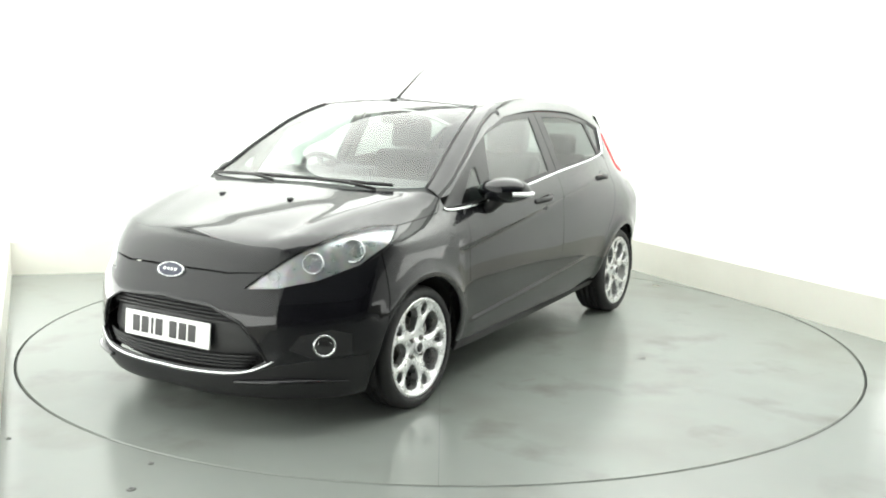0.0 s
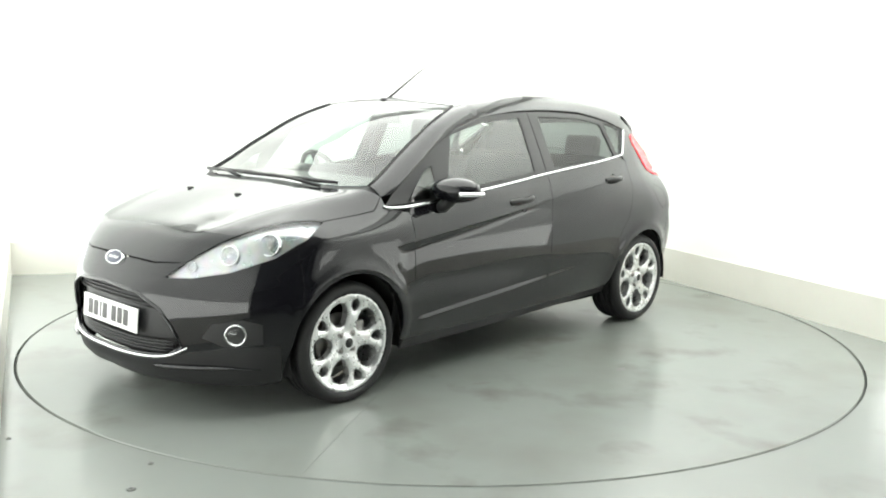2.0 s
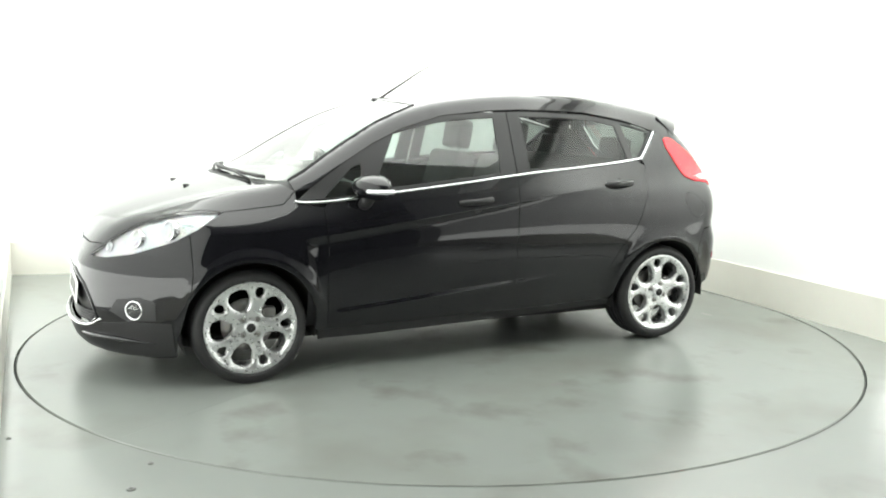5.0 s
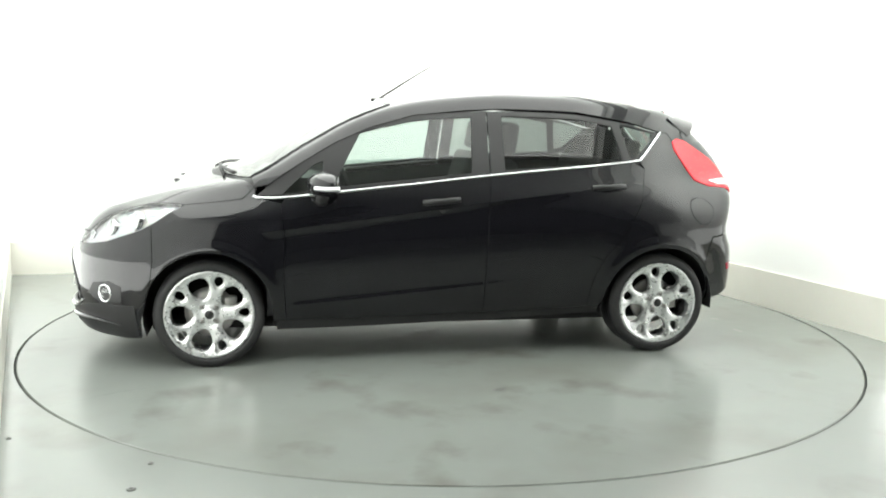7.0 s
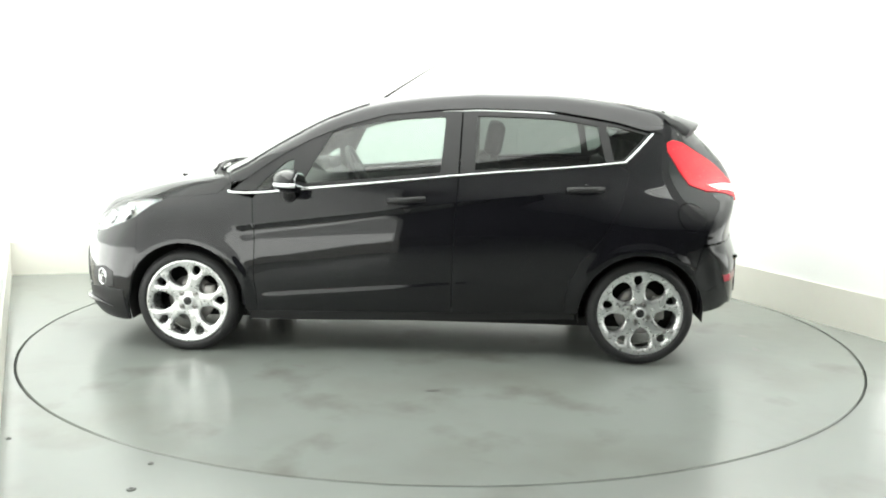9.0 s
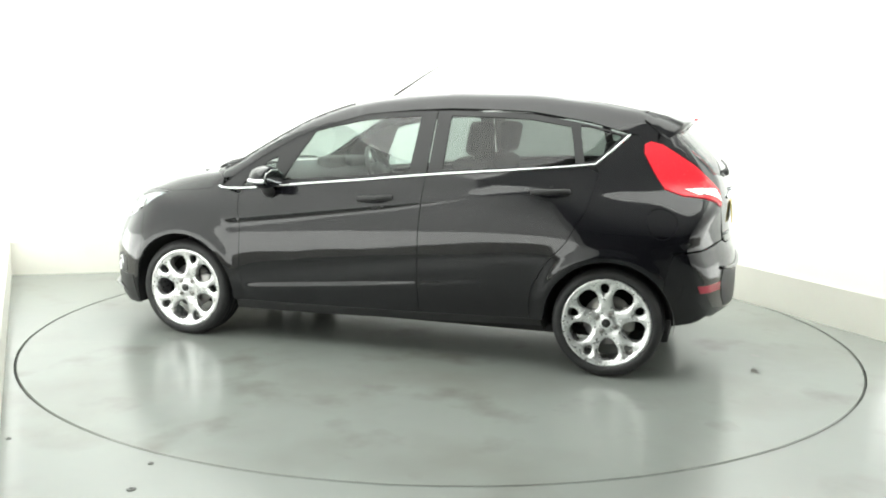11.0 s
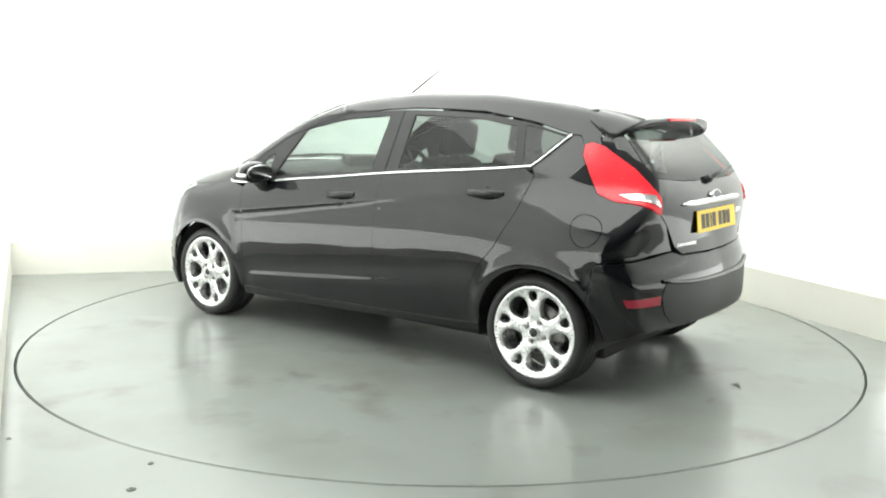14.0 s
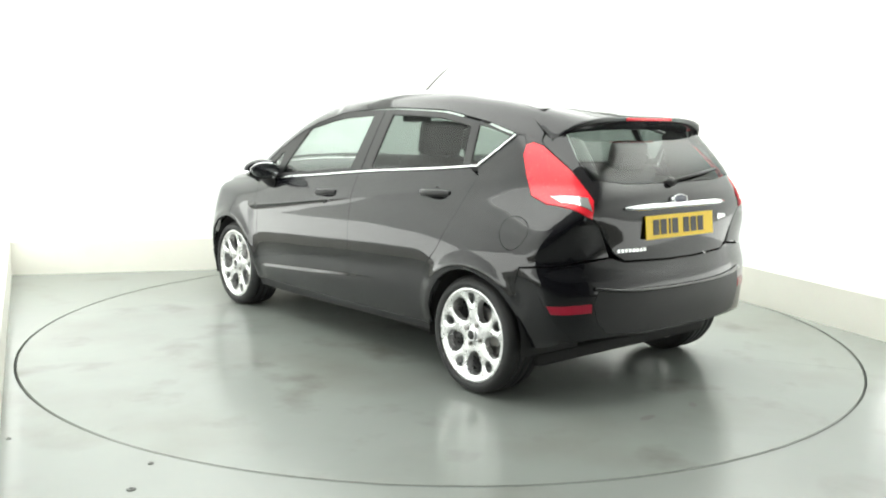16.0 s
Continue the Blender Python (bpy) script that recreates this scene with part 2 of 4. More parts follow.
def fill(loops, step, extra=None):
    """Triangles over a flat outline with holes: points, triangles."""
    from mathutils.geometry import delaunay_2d_cdt
    pts, edges, n = [], [], 0
    for lp in loops:
        k = len(lp)
        edges += [(n + i, n + (i + 1) % k) for i in range(k)]
        pts.append(lp)
        n += k
    lo, hi = loops[0].min(0), loops[0].max(0)
    gx, gy = np.meshgrid(np.arange(lo[0], hi[0], step), np.arange(lo[1], hi[1], step))
    gx = gx + (np.arange(gx.shape[0]) % 2)[:, None] * step * .5
    g = np.stack([gx.ravel(), gy.ravel()], 1)
    keep = inside(g, loops[0])
    for lp in loops[1:]:
        keep &= ~inside(g, lp)
    g = g[keep]
    for lp in loops:
        if len(g):
            g = g[edge_distance(g, lp) > step * .45]
    if extra is not None and len(extra):
        ok = inside(extra, loops[0])
        for lp in loops[1:]:
            ok &= ~inside(extra, lp)
        extra = extra[ok]
        for lp in loops:
            extra = extra[edge_distance(extra, lp) > .004]
        g = np.concatenate([g, extra])
    allp = np.concatenate(pts + [g])
    vs, _, fs, *_ = delaunay_2d_cdt([Vector(p) for p in allp], edges, [], 0, 1e-7)
    vs = np.array([tuple(v) for v in vs])
    fs = np.array([tuple(f) for f in fs if len(f) == 3])
    c = vs[fs].mean(1)
    ok = inside(c, loops[0])
    for lp in loops[1:]:
        ok &= ~inside(c, lp)
    return vs, fs[ok]


def flat_basis(way):
    w = np.array(way, float)
    w = w / np.linalg.norm(w)
    up = np.array([0, 0, 1.0]) if abs(w[2]) < .8 else np.array([1.0, 0, 0])
    e1 = np.cross(up, w)
    e1 /= np.linalg.norm(e1)
    return w, e1, np.cross(w, e1)


def dense(points, step, rounded=False):
    if rounded:
        return spline(points, 6, True)
    out = []
    P = [np.array(p, float) for p in points]
    for a, b in zip(P, P[1:] + P[:1]):
        k = max(1, int(np.linalg.norm(b - a) / step))
        out += [a + (b - a) * i / k for i in range(k)]
    return np.array(out)


def shrink(loop, gap, edge_free=None):
    a, b = np.roll(loop, 1, 0), np.roll(loop, -1, 0)
    t = b - a
    n = np.stack([-t[:, 1], t[:, 0]], 1) / (np.linalg.norm(t, axis=1, keepdims=True) + 1e-12)
    area2 = (loop[:, 0] * np.roll(loop[:, 1], -1) - np.roll(loop[:, 0], -1) * loop[:, 1]).sum()
    move = n * gap * (1 if area2 > 0 else -1)
    if edge_free is not None:
        move[edge_free] = 0
    return loop + move


def ridge_points(e1, e2):
    """Rows of points along the creases and arch lips, so that the sheet bends there."""
    P = []
    for x in np.arange(-1.7, 1.0, .022):
        P += [(x, .84, .716 + .127 * (.945 - x) + d) for d in (-.09, -.06, -.04, -.026, -.016, -.009, -.004, -.0005, .006, .016, .03, .05)]
        if -.75 < x < .9:
            P += [(x, .84, .350 + .088 * (.82 - x) + d) for d in (-.06, -.042, -.028, -.020, -.014, -.009, -.004, .0005, .010)]
    for ax in AXLES:
        for r in (.336, .345, .354, .364, .376, .392, .412):
            P += [(ax + r * math.cos(a), .84, .29 + r * math.sin(a)) for a in np.arange(-10, 190, 4) * math.pi / 180]
    P = snap(P)
    return np.stack([P @ e1, P @ e2], 1)


def panel(name, outline, way, mat, parent, label="", step=.035, gap=.002, thick=.015, lift=0.0, holes=(), rounded=False, both=True, fixed=False, ridges=False):
    """A sheet of the body's surface inside an outline on it, with a turned-in rim. both: its mirror twin too. fixed: the middle line stays unshrunk."""
    w, e1, e2 = flat_basis(way)
    loops = []
    for i, pts in enumerate([outline, *holes]):
        P = snap(dense(pts, step, rounded))
        q = np.stack([P @ e1, P @ e2], 1)
        free = np.abs(P[:, 1]) < .004 if fixed else None
        loops.append(shrink(q, gap if i == 0 else -gap, free))
    extra = ridge_points(e1, e2) if ridges else None
    vs, fs = fill(loops, step, extra)
    P = cast(vs[:, :1] * e1 + vs[:, 1:] * e2, w)
    if fixed:
        P[np.abs(P[:, 1]) < .004, 1] = 0
    N = slope_at(P)
    P = P + lift * N
    # turn all triangles outwards
    nrm = np.cross(P[fs[:, 1]] - P[fs[:, 0]], P[fs[:, 2]] - P[fs[:, 0]])
    flip = (nrm * N[fs[:, 0]]).sum(1) < 0
    fs[flip] = fs[flip][:, ::-1]
    # rim
    count = {}
    for f in fs:
        for a, b in ((f[0], f[1]), (f[1], f[2]), (f[2], f[0])):
            count[(a, b)] = count.get((a, b), 0) + 1
    V, NN, F = [*P], [*N], [tuple(f) for f in fs]
    if thick:
        for (a, b) in list(count):
            if (b, a) in count or (fixed and abs(P[a, 1]) < .004 and abs(P[b, 1]) < .004):
                continue
            side_n = np.cross(P[b] - P[a], N[a])
            side_n = side_n / (np.linalg.norm(side_n) + 1e-9)
            k = len(V)
            V += [P[a], P[b], P[b] - thick * N[b], P[a] - thick * N[a]]
            NN += [.95 * N[a] + .3 * side_n, .95 * N[b] + .3 * side_n, side_n, side_n]
            F.append((k + 1, k, k + 3, k + 2))
    V, NN = np.array(V), np.array(NN)
    NN /= np.linalg.norm(NN, axis=1, keepdims=True) + 1e-9
    obs = [mesh_part(name, V, F, mat, parent, label, NN)] if both >= 0 else []
    if both:
        m = np.array([1, -1, 1])
        obs.append(mesh_part(name, V * m, [f[::-1] for f in F], mat, parent, label, NN * m))
    return obs


def arch(ax, a0, a1, r=.328, n=14):
    return [(ax + r * math.cos(radians(a0 + (a1 - a0) * i / n)), .83, .288 + r * math.sin(radians(a0 + (a1 - a0) * i / n))) for i in range(n + 1)]


def mirrored(half):
    """A closed outline from its left half, which begins and ends on the middle line."""
    return list(half) + [(x, -y, z) for x, y, z in half[::-1] if abs(y) > 1e-6]


# ---- the studio ----
BL, BR, LE, RE = (-3.424, 1.476), (1.429, 2.832), (-.803, -4.25), (5.134, -5.657)
RADIUS = 2.445
SMUDGES = [(.97, 1.61, .035, .018, 20), (1.24, 1.43, .05, .02, -30), (-.08, -.76, .05, .016, 10), (1.13, -.65, .04, .02, 60), (.45, -1.1, .05, .012, 30)]


def wall(name, a, b, height, thick, mat, z0=0.0):
    """A wall whose face to the room runs from a to b."""
    a, b = Vector((*a, 0)), Vector((*b, 0))
    d = (b - a).normalized()
    n = Vector((-d.y, d.x, 0))
    bm = bmesh.new()
    lo = [bm.verts.new(p + Vector((0, 0, z0))) for p in (a, b, b + thick * n, a + thick * n)]
    hi = [bm.verts.new(v.co + Vector((0, 0, height - z0))) for v in lo]
    bm.faces.new(lo[::-1]), bm.faces.new(hi)
    for i in range(4):
        j = (i + 1) % 4
        bm.faces.new((lo[i], lo[j], hi[j], hi[i]))
    ob = part(name, bm, mat, smooth=False)
    return tagged(ob, kind="structure")


def studio():
    # floor with a round well for the turntable
    ring = [np.array([RADIUS * math.cos(a), RADIUS * math.sin(a)]) for a in np.arange(160) / 160 * 2 * math.pi]
    box = np.array([(-8, -11), (9, -11), (9, 6), (-8, 6)], float)
    vs, fs = fill([dense(box, .8), np.array(ring)], .8)
    k = len(vs)
    V = [(x, y, 0) for x, y in vs] + [(*p, 0) for p in ring] + [(*p, -.08) for p in ring]
    F = [tuple(f) for f in fs] + [(k + i, k + (i + 1) % 160, k + 160 + (i + 1) % 160, k + 160 + i) for i in range(160)]
    tagged(mesh_part("floor", V, F, FLOOR, smooth=False), "smooth pale grey-green painted studio floor", "floor", kind="structure")
    bm = bmesh.new()
    bmesh.ops.create_circle(bm, cap_ends=True, segments=96, radius=RADIUS + .05, matrix=Matrix.Translation((0, 0, -.08)))
    tagged(part("floor_well", bm, GAP, smooth=False), "dark well under the turntable's edge", "floor", kind="structure")
    for name, a, b in (("wall_back", BR, BL), ("wall_side", RE, BR), ("wall_end", BL, LE)):
        tagged(wall(name, b, a, CEIL, .12, WALLPAINT), "bright white painted studio wall", "wall")
    for name, a, b in (("baseboard_back", BL, BR), ("baseboard_side", BR, RE), ("baseboard_end", LE, BL)):
        av, bv = Vector(a), Vector(b)
        d = (bv - av).normalized()
        n = Vector((d.y, -d.x)) * .012
        tagged(wall(name, av + n, bv + n, .262, .010, BAND), "low cream board along the wall's foot", "baseboard")
    # unseen walls added to close the room; dark ones keep the car's reflections black
    for name, a, b in (("wall_far_end", (-7, -10), (-7, -6.2)), ("wall_rear", (8, -10), (-7, -10)), ("wall_rear_side", (8, -5.657), (8, -10)), ("wall_front_side", RE, (8, -5.657))):
        tagged(wall(name, a, b, CEIL, .12, BLACKOUT), "dark wall added out of view behind the camera", "wall")
    tagged(wall("wall_front_end", (-7, -6.2), LE, CEIL, .12, WALLPAINT), "white wall added out of view beside the stage", "wall")
    bm = bmesh.new()
    slab(bm, (17, 17, .1), Matrix.Translation((.5, -2.5, CEIL + .055)))
    tagged(part("ceiling", bm, CEILING, smooth=False), "grey studio ceiling", "ceiling", kind="structure")
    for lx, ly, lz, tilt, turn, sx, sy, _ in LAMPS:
        box = tagged(new("softbox"), "white softbox placed out of view to light the stage and walls", "lamp", "studio softboxes")
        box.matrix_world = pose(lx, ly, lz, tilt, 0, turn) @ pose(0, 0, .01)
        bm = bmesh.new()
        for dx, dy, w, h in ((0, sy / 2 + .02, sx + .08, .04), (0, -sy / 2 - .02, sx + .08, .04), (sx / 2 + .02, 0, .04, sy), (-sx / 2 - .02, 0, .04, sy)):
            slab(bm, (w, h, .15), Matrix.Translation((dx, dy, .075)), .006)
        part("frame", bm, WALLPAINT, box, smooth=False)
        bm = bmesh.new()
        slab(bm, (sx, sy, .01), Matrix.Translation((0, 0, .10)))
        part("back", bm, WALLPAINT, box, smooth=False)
    # thin sheets behind the added wall lamps, out of view
    for lx, ly, lz, tilt, turn, sx, sy, _ in FILL_PANELS:
        box = tagged(new("light_panel"), "long white light panel added flush on the wall, out of view", "lamp", "wall light panels")
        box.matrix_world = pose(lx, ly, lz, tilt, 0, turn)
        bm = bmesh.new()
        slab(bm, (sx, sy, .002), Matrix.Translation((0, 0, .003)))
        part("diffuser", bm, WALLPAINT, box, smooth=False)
    # bolt heads and scuffs in the floor
    for x, y, r in ((-1.759, -2.046, .011), (-1.103, -2.277, .012), (-1.097, -2.516, .017)):
        bm = bmesh.new()
        lathe(bm, [(r, 0), (r * .9, .004), (r * .45, .005), (r * .4, .002), (.0005, .002)], 16)
        ob = tagged(part("floor_bolt", bm, MARK), "small dark bolt head sunk in the floor", "bolt", "floor bolts")
        ob.location = (x, y, 0)


def build_turntable():
    table = tagged(new("turntable"), "round pale grey-green painted turntable flush with the floor", "turntable")
    r = RADIUS - .012
    for a0 in (-90, 90):
        bm = bmesh.new()
        arc = [radians(a0 + 180 * i / 80) for i in range(81)]
        top = [bm.verts.new(((r - .004) * math.cos(a), (r - .004) * math.sin(a), 0)) for a in arc]
        rim = [bm.verts.new((r * math.cos(a), r * math.sin(a), -.004)) for a in arc]
        low = [bm.verts.new((r * math.cos(a), r * math.sin(a), -.05)) for a in arc]
        s = .0005 if a0 < 0 else -.0005
        for ring in (top, rim, low):
            ring[0].co.x = ring[-1].co.x = s
        bm.faces.new(top)
        for p, q in ((top, rim), (rim, low)):
            for i in range(80):
                bm.faces.new((p[i], q[i], q[i + 1], p[i + 1]))
        bm.faces.new((top[0], top[-1], low[-1], low[0]))
        bmesh.ops.recalc_face_normals(bm, faces=bm.faces)
        part("half_plate", bm, TABLE, table, smooth=False)
    bm = bmesh.new()
    lathe(bm, [(r + .001, -.05), (r + .001, -.0035), (r + .006, -.003), (r + .006, -.05)], 160)
    bmesh.ops.recalc_face_normals(bm, faces=bm.faces)
    part("edge_band", bm, GAP, table, "dark edge band")
    for x, y, a, b, turn in SMUDGES:
        bm = bmesh.new()
        ring = []
        for i in range(18):
            t = i / 18 * 2 * math.pi
            r = 1 + .35 * noise.noise((x * 9 + math.cos(t), y * 9 + math.sin(t), 3.1))
            ring.append(bm.verts.new(Matrix.Rotation(radians(turn), 3, "Z") @ Vector((a * r * math.cos(t), b * r * math.sin(t), 0)) + Vector((x, y, .0012))))
        bm.faces.new(ring)
        part("smudge", bm, SMUDGE, table, "dark smudge on the paint", smooth=False)
    return table



# ---- the car ----
HEAD = [(1.925, .385, .611), (1.871, .455, .678), (1.753, .566, .779), (1.57, .662, .820), (1.357, .750, .838), (1.475, .799, .788), (1.617, .755, .715), (1.763, .633, .651), (1.864, .507, .619)]
REARLAMP = [(-1.376, .604, 1.203), (-1.379, .626, 1.156), (-1.436, .655, 1.06), (-1.493, .674, .973), (-1.585, .663, .935), (-1.783, .573, .890), (-1.759, .551, .973), (-1.631, .567, 1.098), (-1.463, .578, 1.203), (-1.406, .588, 1.217)]
BELT = [(1.01, .76, .887), (.96, .77, .879), (.75, .80, .900), (.146, .80, .966), (-.25, .79, 1.012), (-.77, .76, 1.058), (-1.10, .71, 1.090), (-1.16, .70, 1.115), (-1.30, .60, 1.25)]
CANT = [(-1.30, .60, 1.255), (-1.10, .61, 1.312), (-.78, .61, 1.362), (-.343, .615, 1.370), (-.127, .62, 1.358), (.151, .64, 1.330), (.40, .68, 1.262), (.582, .71, 1.180), (.75, .745, 1.083), (.93, .755, .952), (1.01, .76, .887)]
GUTTER = [(1.02, .69, .99), (.62, .61, 1.205), (.36, .555, 1.335), (.27, .52, 1.375), (0, .515, 1.412), (-.5, .495, 1.427), (-1.0, .485, 1.395), (-1.33, .485, 1.325)]
WINGTOP = [(1.357, .752, .84), (1.07, .775, .878), (1.0, .735, .93)]


def on_line(line, x):
    p = np.array(sorted(line))
    return float(np.interp(x, p[:, 0], p[:, 2]))


def between(xa, xb, low, high, line_low, line_high, lean_a=0.0, lean_b=0.0, n=8):
    """An outline on the side between two lines; the ends lean by that much at the top."""
    lo = [(x, .75, on_line(line_low, x) + low) for x in np.linspace(xa, xb, n)]
    hi = [(x, .65, on_line(line_high, x) - high) for x in np.linspace(xb + lean_b, xa + lean_a, n)]
    return lo + hi


SIDEWAY = (0, -1, 0)


def shell(car):
    # bonnet
    half = [(1.948, 0, .674), (1.925, .30, .670), *HEAD[1:5][:1], *HEAD[2:5], *WINGTOP[1:], (1.11, .64, .985), (1.235, .35, .985), (1.265, 0, .985)]
    panel("bonnet", mirrored(half), (-.35, 0, -.94), PAINT, car, "glossy black bonnet", both=False)
    # front wings
    wing = [*WINGTOP, (1.0, .755, .90), (.97, .77, .872), (.87, .80, .86), (.855, .82, .65), (.865, .82, .42), (.85, .80, .245), (.90, .80, .238), *arch(AXLES[0], 188, 28), (1.515, .82, .56), (1.52, .80, .70), (1.525, .79, .755), HEAD[5]]
    panel("front_wing", wing, (0, -.88, -.47), PAINT, car, ridges=True)
    # doors
    front_door = [(.85, .80, .245), (.865, .82, .42), (.855, .82, .65), (.87, .80, .86), *[(x, .78, on_line(BELT, x)) for x in (.84, .6, .3, 0)], (-.248, .78, 1.012), (-.228, .82, .73), (-.22, .82, .42), (-.22, .80, .250)]
    panel("front_door", front_door, SIDEWAY, PAINT, car, ridges=True)
    rear_door = [(-.22, .80, .250), (-.22, .82, .42), (-.228, .82, .73), (-.248, .78, 1.012), (-.5, .77, on_line(BELT, -.5)), (-.8, .75, on_line(BELT, -.8)), (-1.09, .71, 1.088), (-1.165, .72, 1.05), (-1.12, .78, .86), (-1.02, .82, .69), (-.92, .82, .58), (-.855, .82, .46), (-.835, .81, .36), (-.83, .80, .255)]
    panel("rear_door", rear_door, SIDEWAY, PAINT, car, ridges=True)
    sill = [(.90, .80, .238), (.85, .80, .243), (-.22, .80, .248), (-.83, .80, .252), (-.895, .80, .25), (-.90, .78, .205), (0, .78, .195), (.90, .78, .19)]
    panel("sill", sill, SIDEWAY, TRIM, car)
    quarter = [(-.895, .80, .25), (-.83, .80, .255), (-.835, .81, .36), (-.855, .82, .46), (-.92, .82, .58), (-1.02, .82, .69), (-1.12, .78, .86), (-1.165, .72, 1.05), (-1.135, .70, 1.10), *BELT[-2:], (-1.345, .59, 1.25), *REARLAMP[:6],
               (-1.805, .52, .836), (-1.825, .47, .715), (-1.74, .73, .69), (-1.56, .80, .668), (-1.535, .80, .58), *arch(AXLES[1], 148, -6)]
    flap = [(-1.495 + .078 * math.cos(a), .77, .815 + .082 * math.sin(a)) for a in np.arange(24) / 24 * 2 * math.pi]
    panel("rear_quarter", quarter, (.3, -.94, -.1), PAINT, car, ridges=True, holes=[flap], both=0)
    panel("rear_quarter", quarter, (.3, -.94, -.1), PAINT, car, ridges=True, both=-1)
    panel("fuel_flap", flap, (.3, -.94, -.1), PAINT, car, "round fuel flap", both=0)
    # cant rails with both screen pillars
    rail = [*GUTTER, (-1.42, .47, 1.305), (-1.44, .565, 1.225), REARLAMP[8], REARLAMP[9], REARLAMP[0], (-1.345, .59, 1.25), *CANT[:-1], (1.0, .735, .93)]
    panel("roof_rail", rail, (0, -.75, -.66), PAINT, car)
    roof = [(.31, 0, 1.408), (.30, .3, 1.395), *GUTTER[3:], (-1.40, .40, 1.335), (-1.42, 0, 1.35)]
    panel("roof", mirrored(roof), (0, 0, -1), PAINT, car, both=False)
    screen = [(1.22, 0, 1.008), (1.19, .35, 1.0), (1.08, .62, 1.0), *GUTTER[:4], (.30, .3, 1.395), (.31, 0, 1.408)]
    panel("windscreen", mirrored(screen), (-.6, 0, -.8), SCREEN, car, "clear laminated windscreen", both=False, lift=-.004, gap=.006, thick=0)
    cowl = [(1.265, 0, .985), (1.235, .35, .985), (1.11, .64, .985), (1.0, .735, .93), (1.02, .69, .99), (1.08, .62, 1.0), (1.19, .35, 1.0), (1.22, 0, 1.008)]
    panel("cowl", mirrored(cowl), (-.4, 0, -.9), TRIM, car, lift=-.012, both=False, gap=-.008)
    # tailgate round its glass
    pane = [(-1.535, 0, 1.288), (-1.53, .25, 1.278), (-1.515, .49, 1.245), (-1.64, .525, 1.12), (-1.715, .52, 1.052), (-1.765, .32, 1.038), (-1.778, 0, 1.035)]
    gate = [(-1.46, 0, 1.345), (-1.45, .38, 1.325), (-1.44, .565, 1.225), REARLAMP[8], REARLAMP[7], REARLAMP[6], REARLAMP[5], (-1.805, .52, .836), (-1.827, .445, .731), (-1.842, .385, .697), (-1.862, .1, .688), (-1.862, 0, .688)]
    panel("tailgate", mirrored(gate), (.94, 0, -.34), PAINT, car, "glossy black tailgate", both=False, holes=[mirrored(pane)])
    panel("rear_window", mirrored(pane), (.9, 0, -.42), PRIVACY, car, "dark tinted tailgate glass", both=False, lift=-.002, gap=.003, thick=0)
    # bumpers, in two joined halves
    mouth = [(2.0, 0, .555), (1.985, .27, .538), (1.957, .40, .48), (1.94, .455, .41), (1.916, .495, .328), (1.937, .43, .285), (1.99, .15, .272), (2.0, 0, .272)]
    front = [(1.948, 0, .668), (1.925, .30, .664), HEAD[1], HEAD[0], *HEAD[8:5:-1], (1.525, .79, .752), (1.52, .80, .70), (1.515, .82, .56), *arch(AXLES[0], 28, 10, n=4), (1.59, .79, .25), (1.59, .76, .155), (1.75, .66, .15), (1.90, .42, .165), (1.98, 0, .175), *mouth[::-1]]
    panel("front_bumper", front, (-.72, -.69, -.05), PAINT, car, fixed=True, step=.03)
    rear = [(-1.862, 0, .682), (-1.862, .1, .682), (-1.842, .385, .691), (-1.825, .45, .708), (-1.74, .73, .684), (-1.56, .80, .662), (-1.535, .80, .58), *arch(AXLES[1], 148, 168, n=4), (-1.575, .78, .235), (-1.66, .765, .25), (-1.79, .73, .32), (-1.866, .60, .335), (-1.91, .38, .34), (-1.93, 0, .34)]
    panel("rear_bumper", rear, (.72, -.69, -.05), PAINT, car, fixed=True)
    return mouth


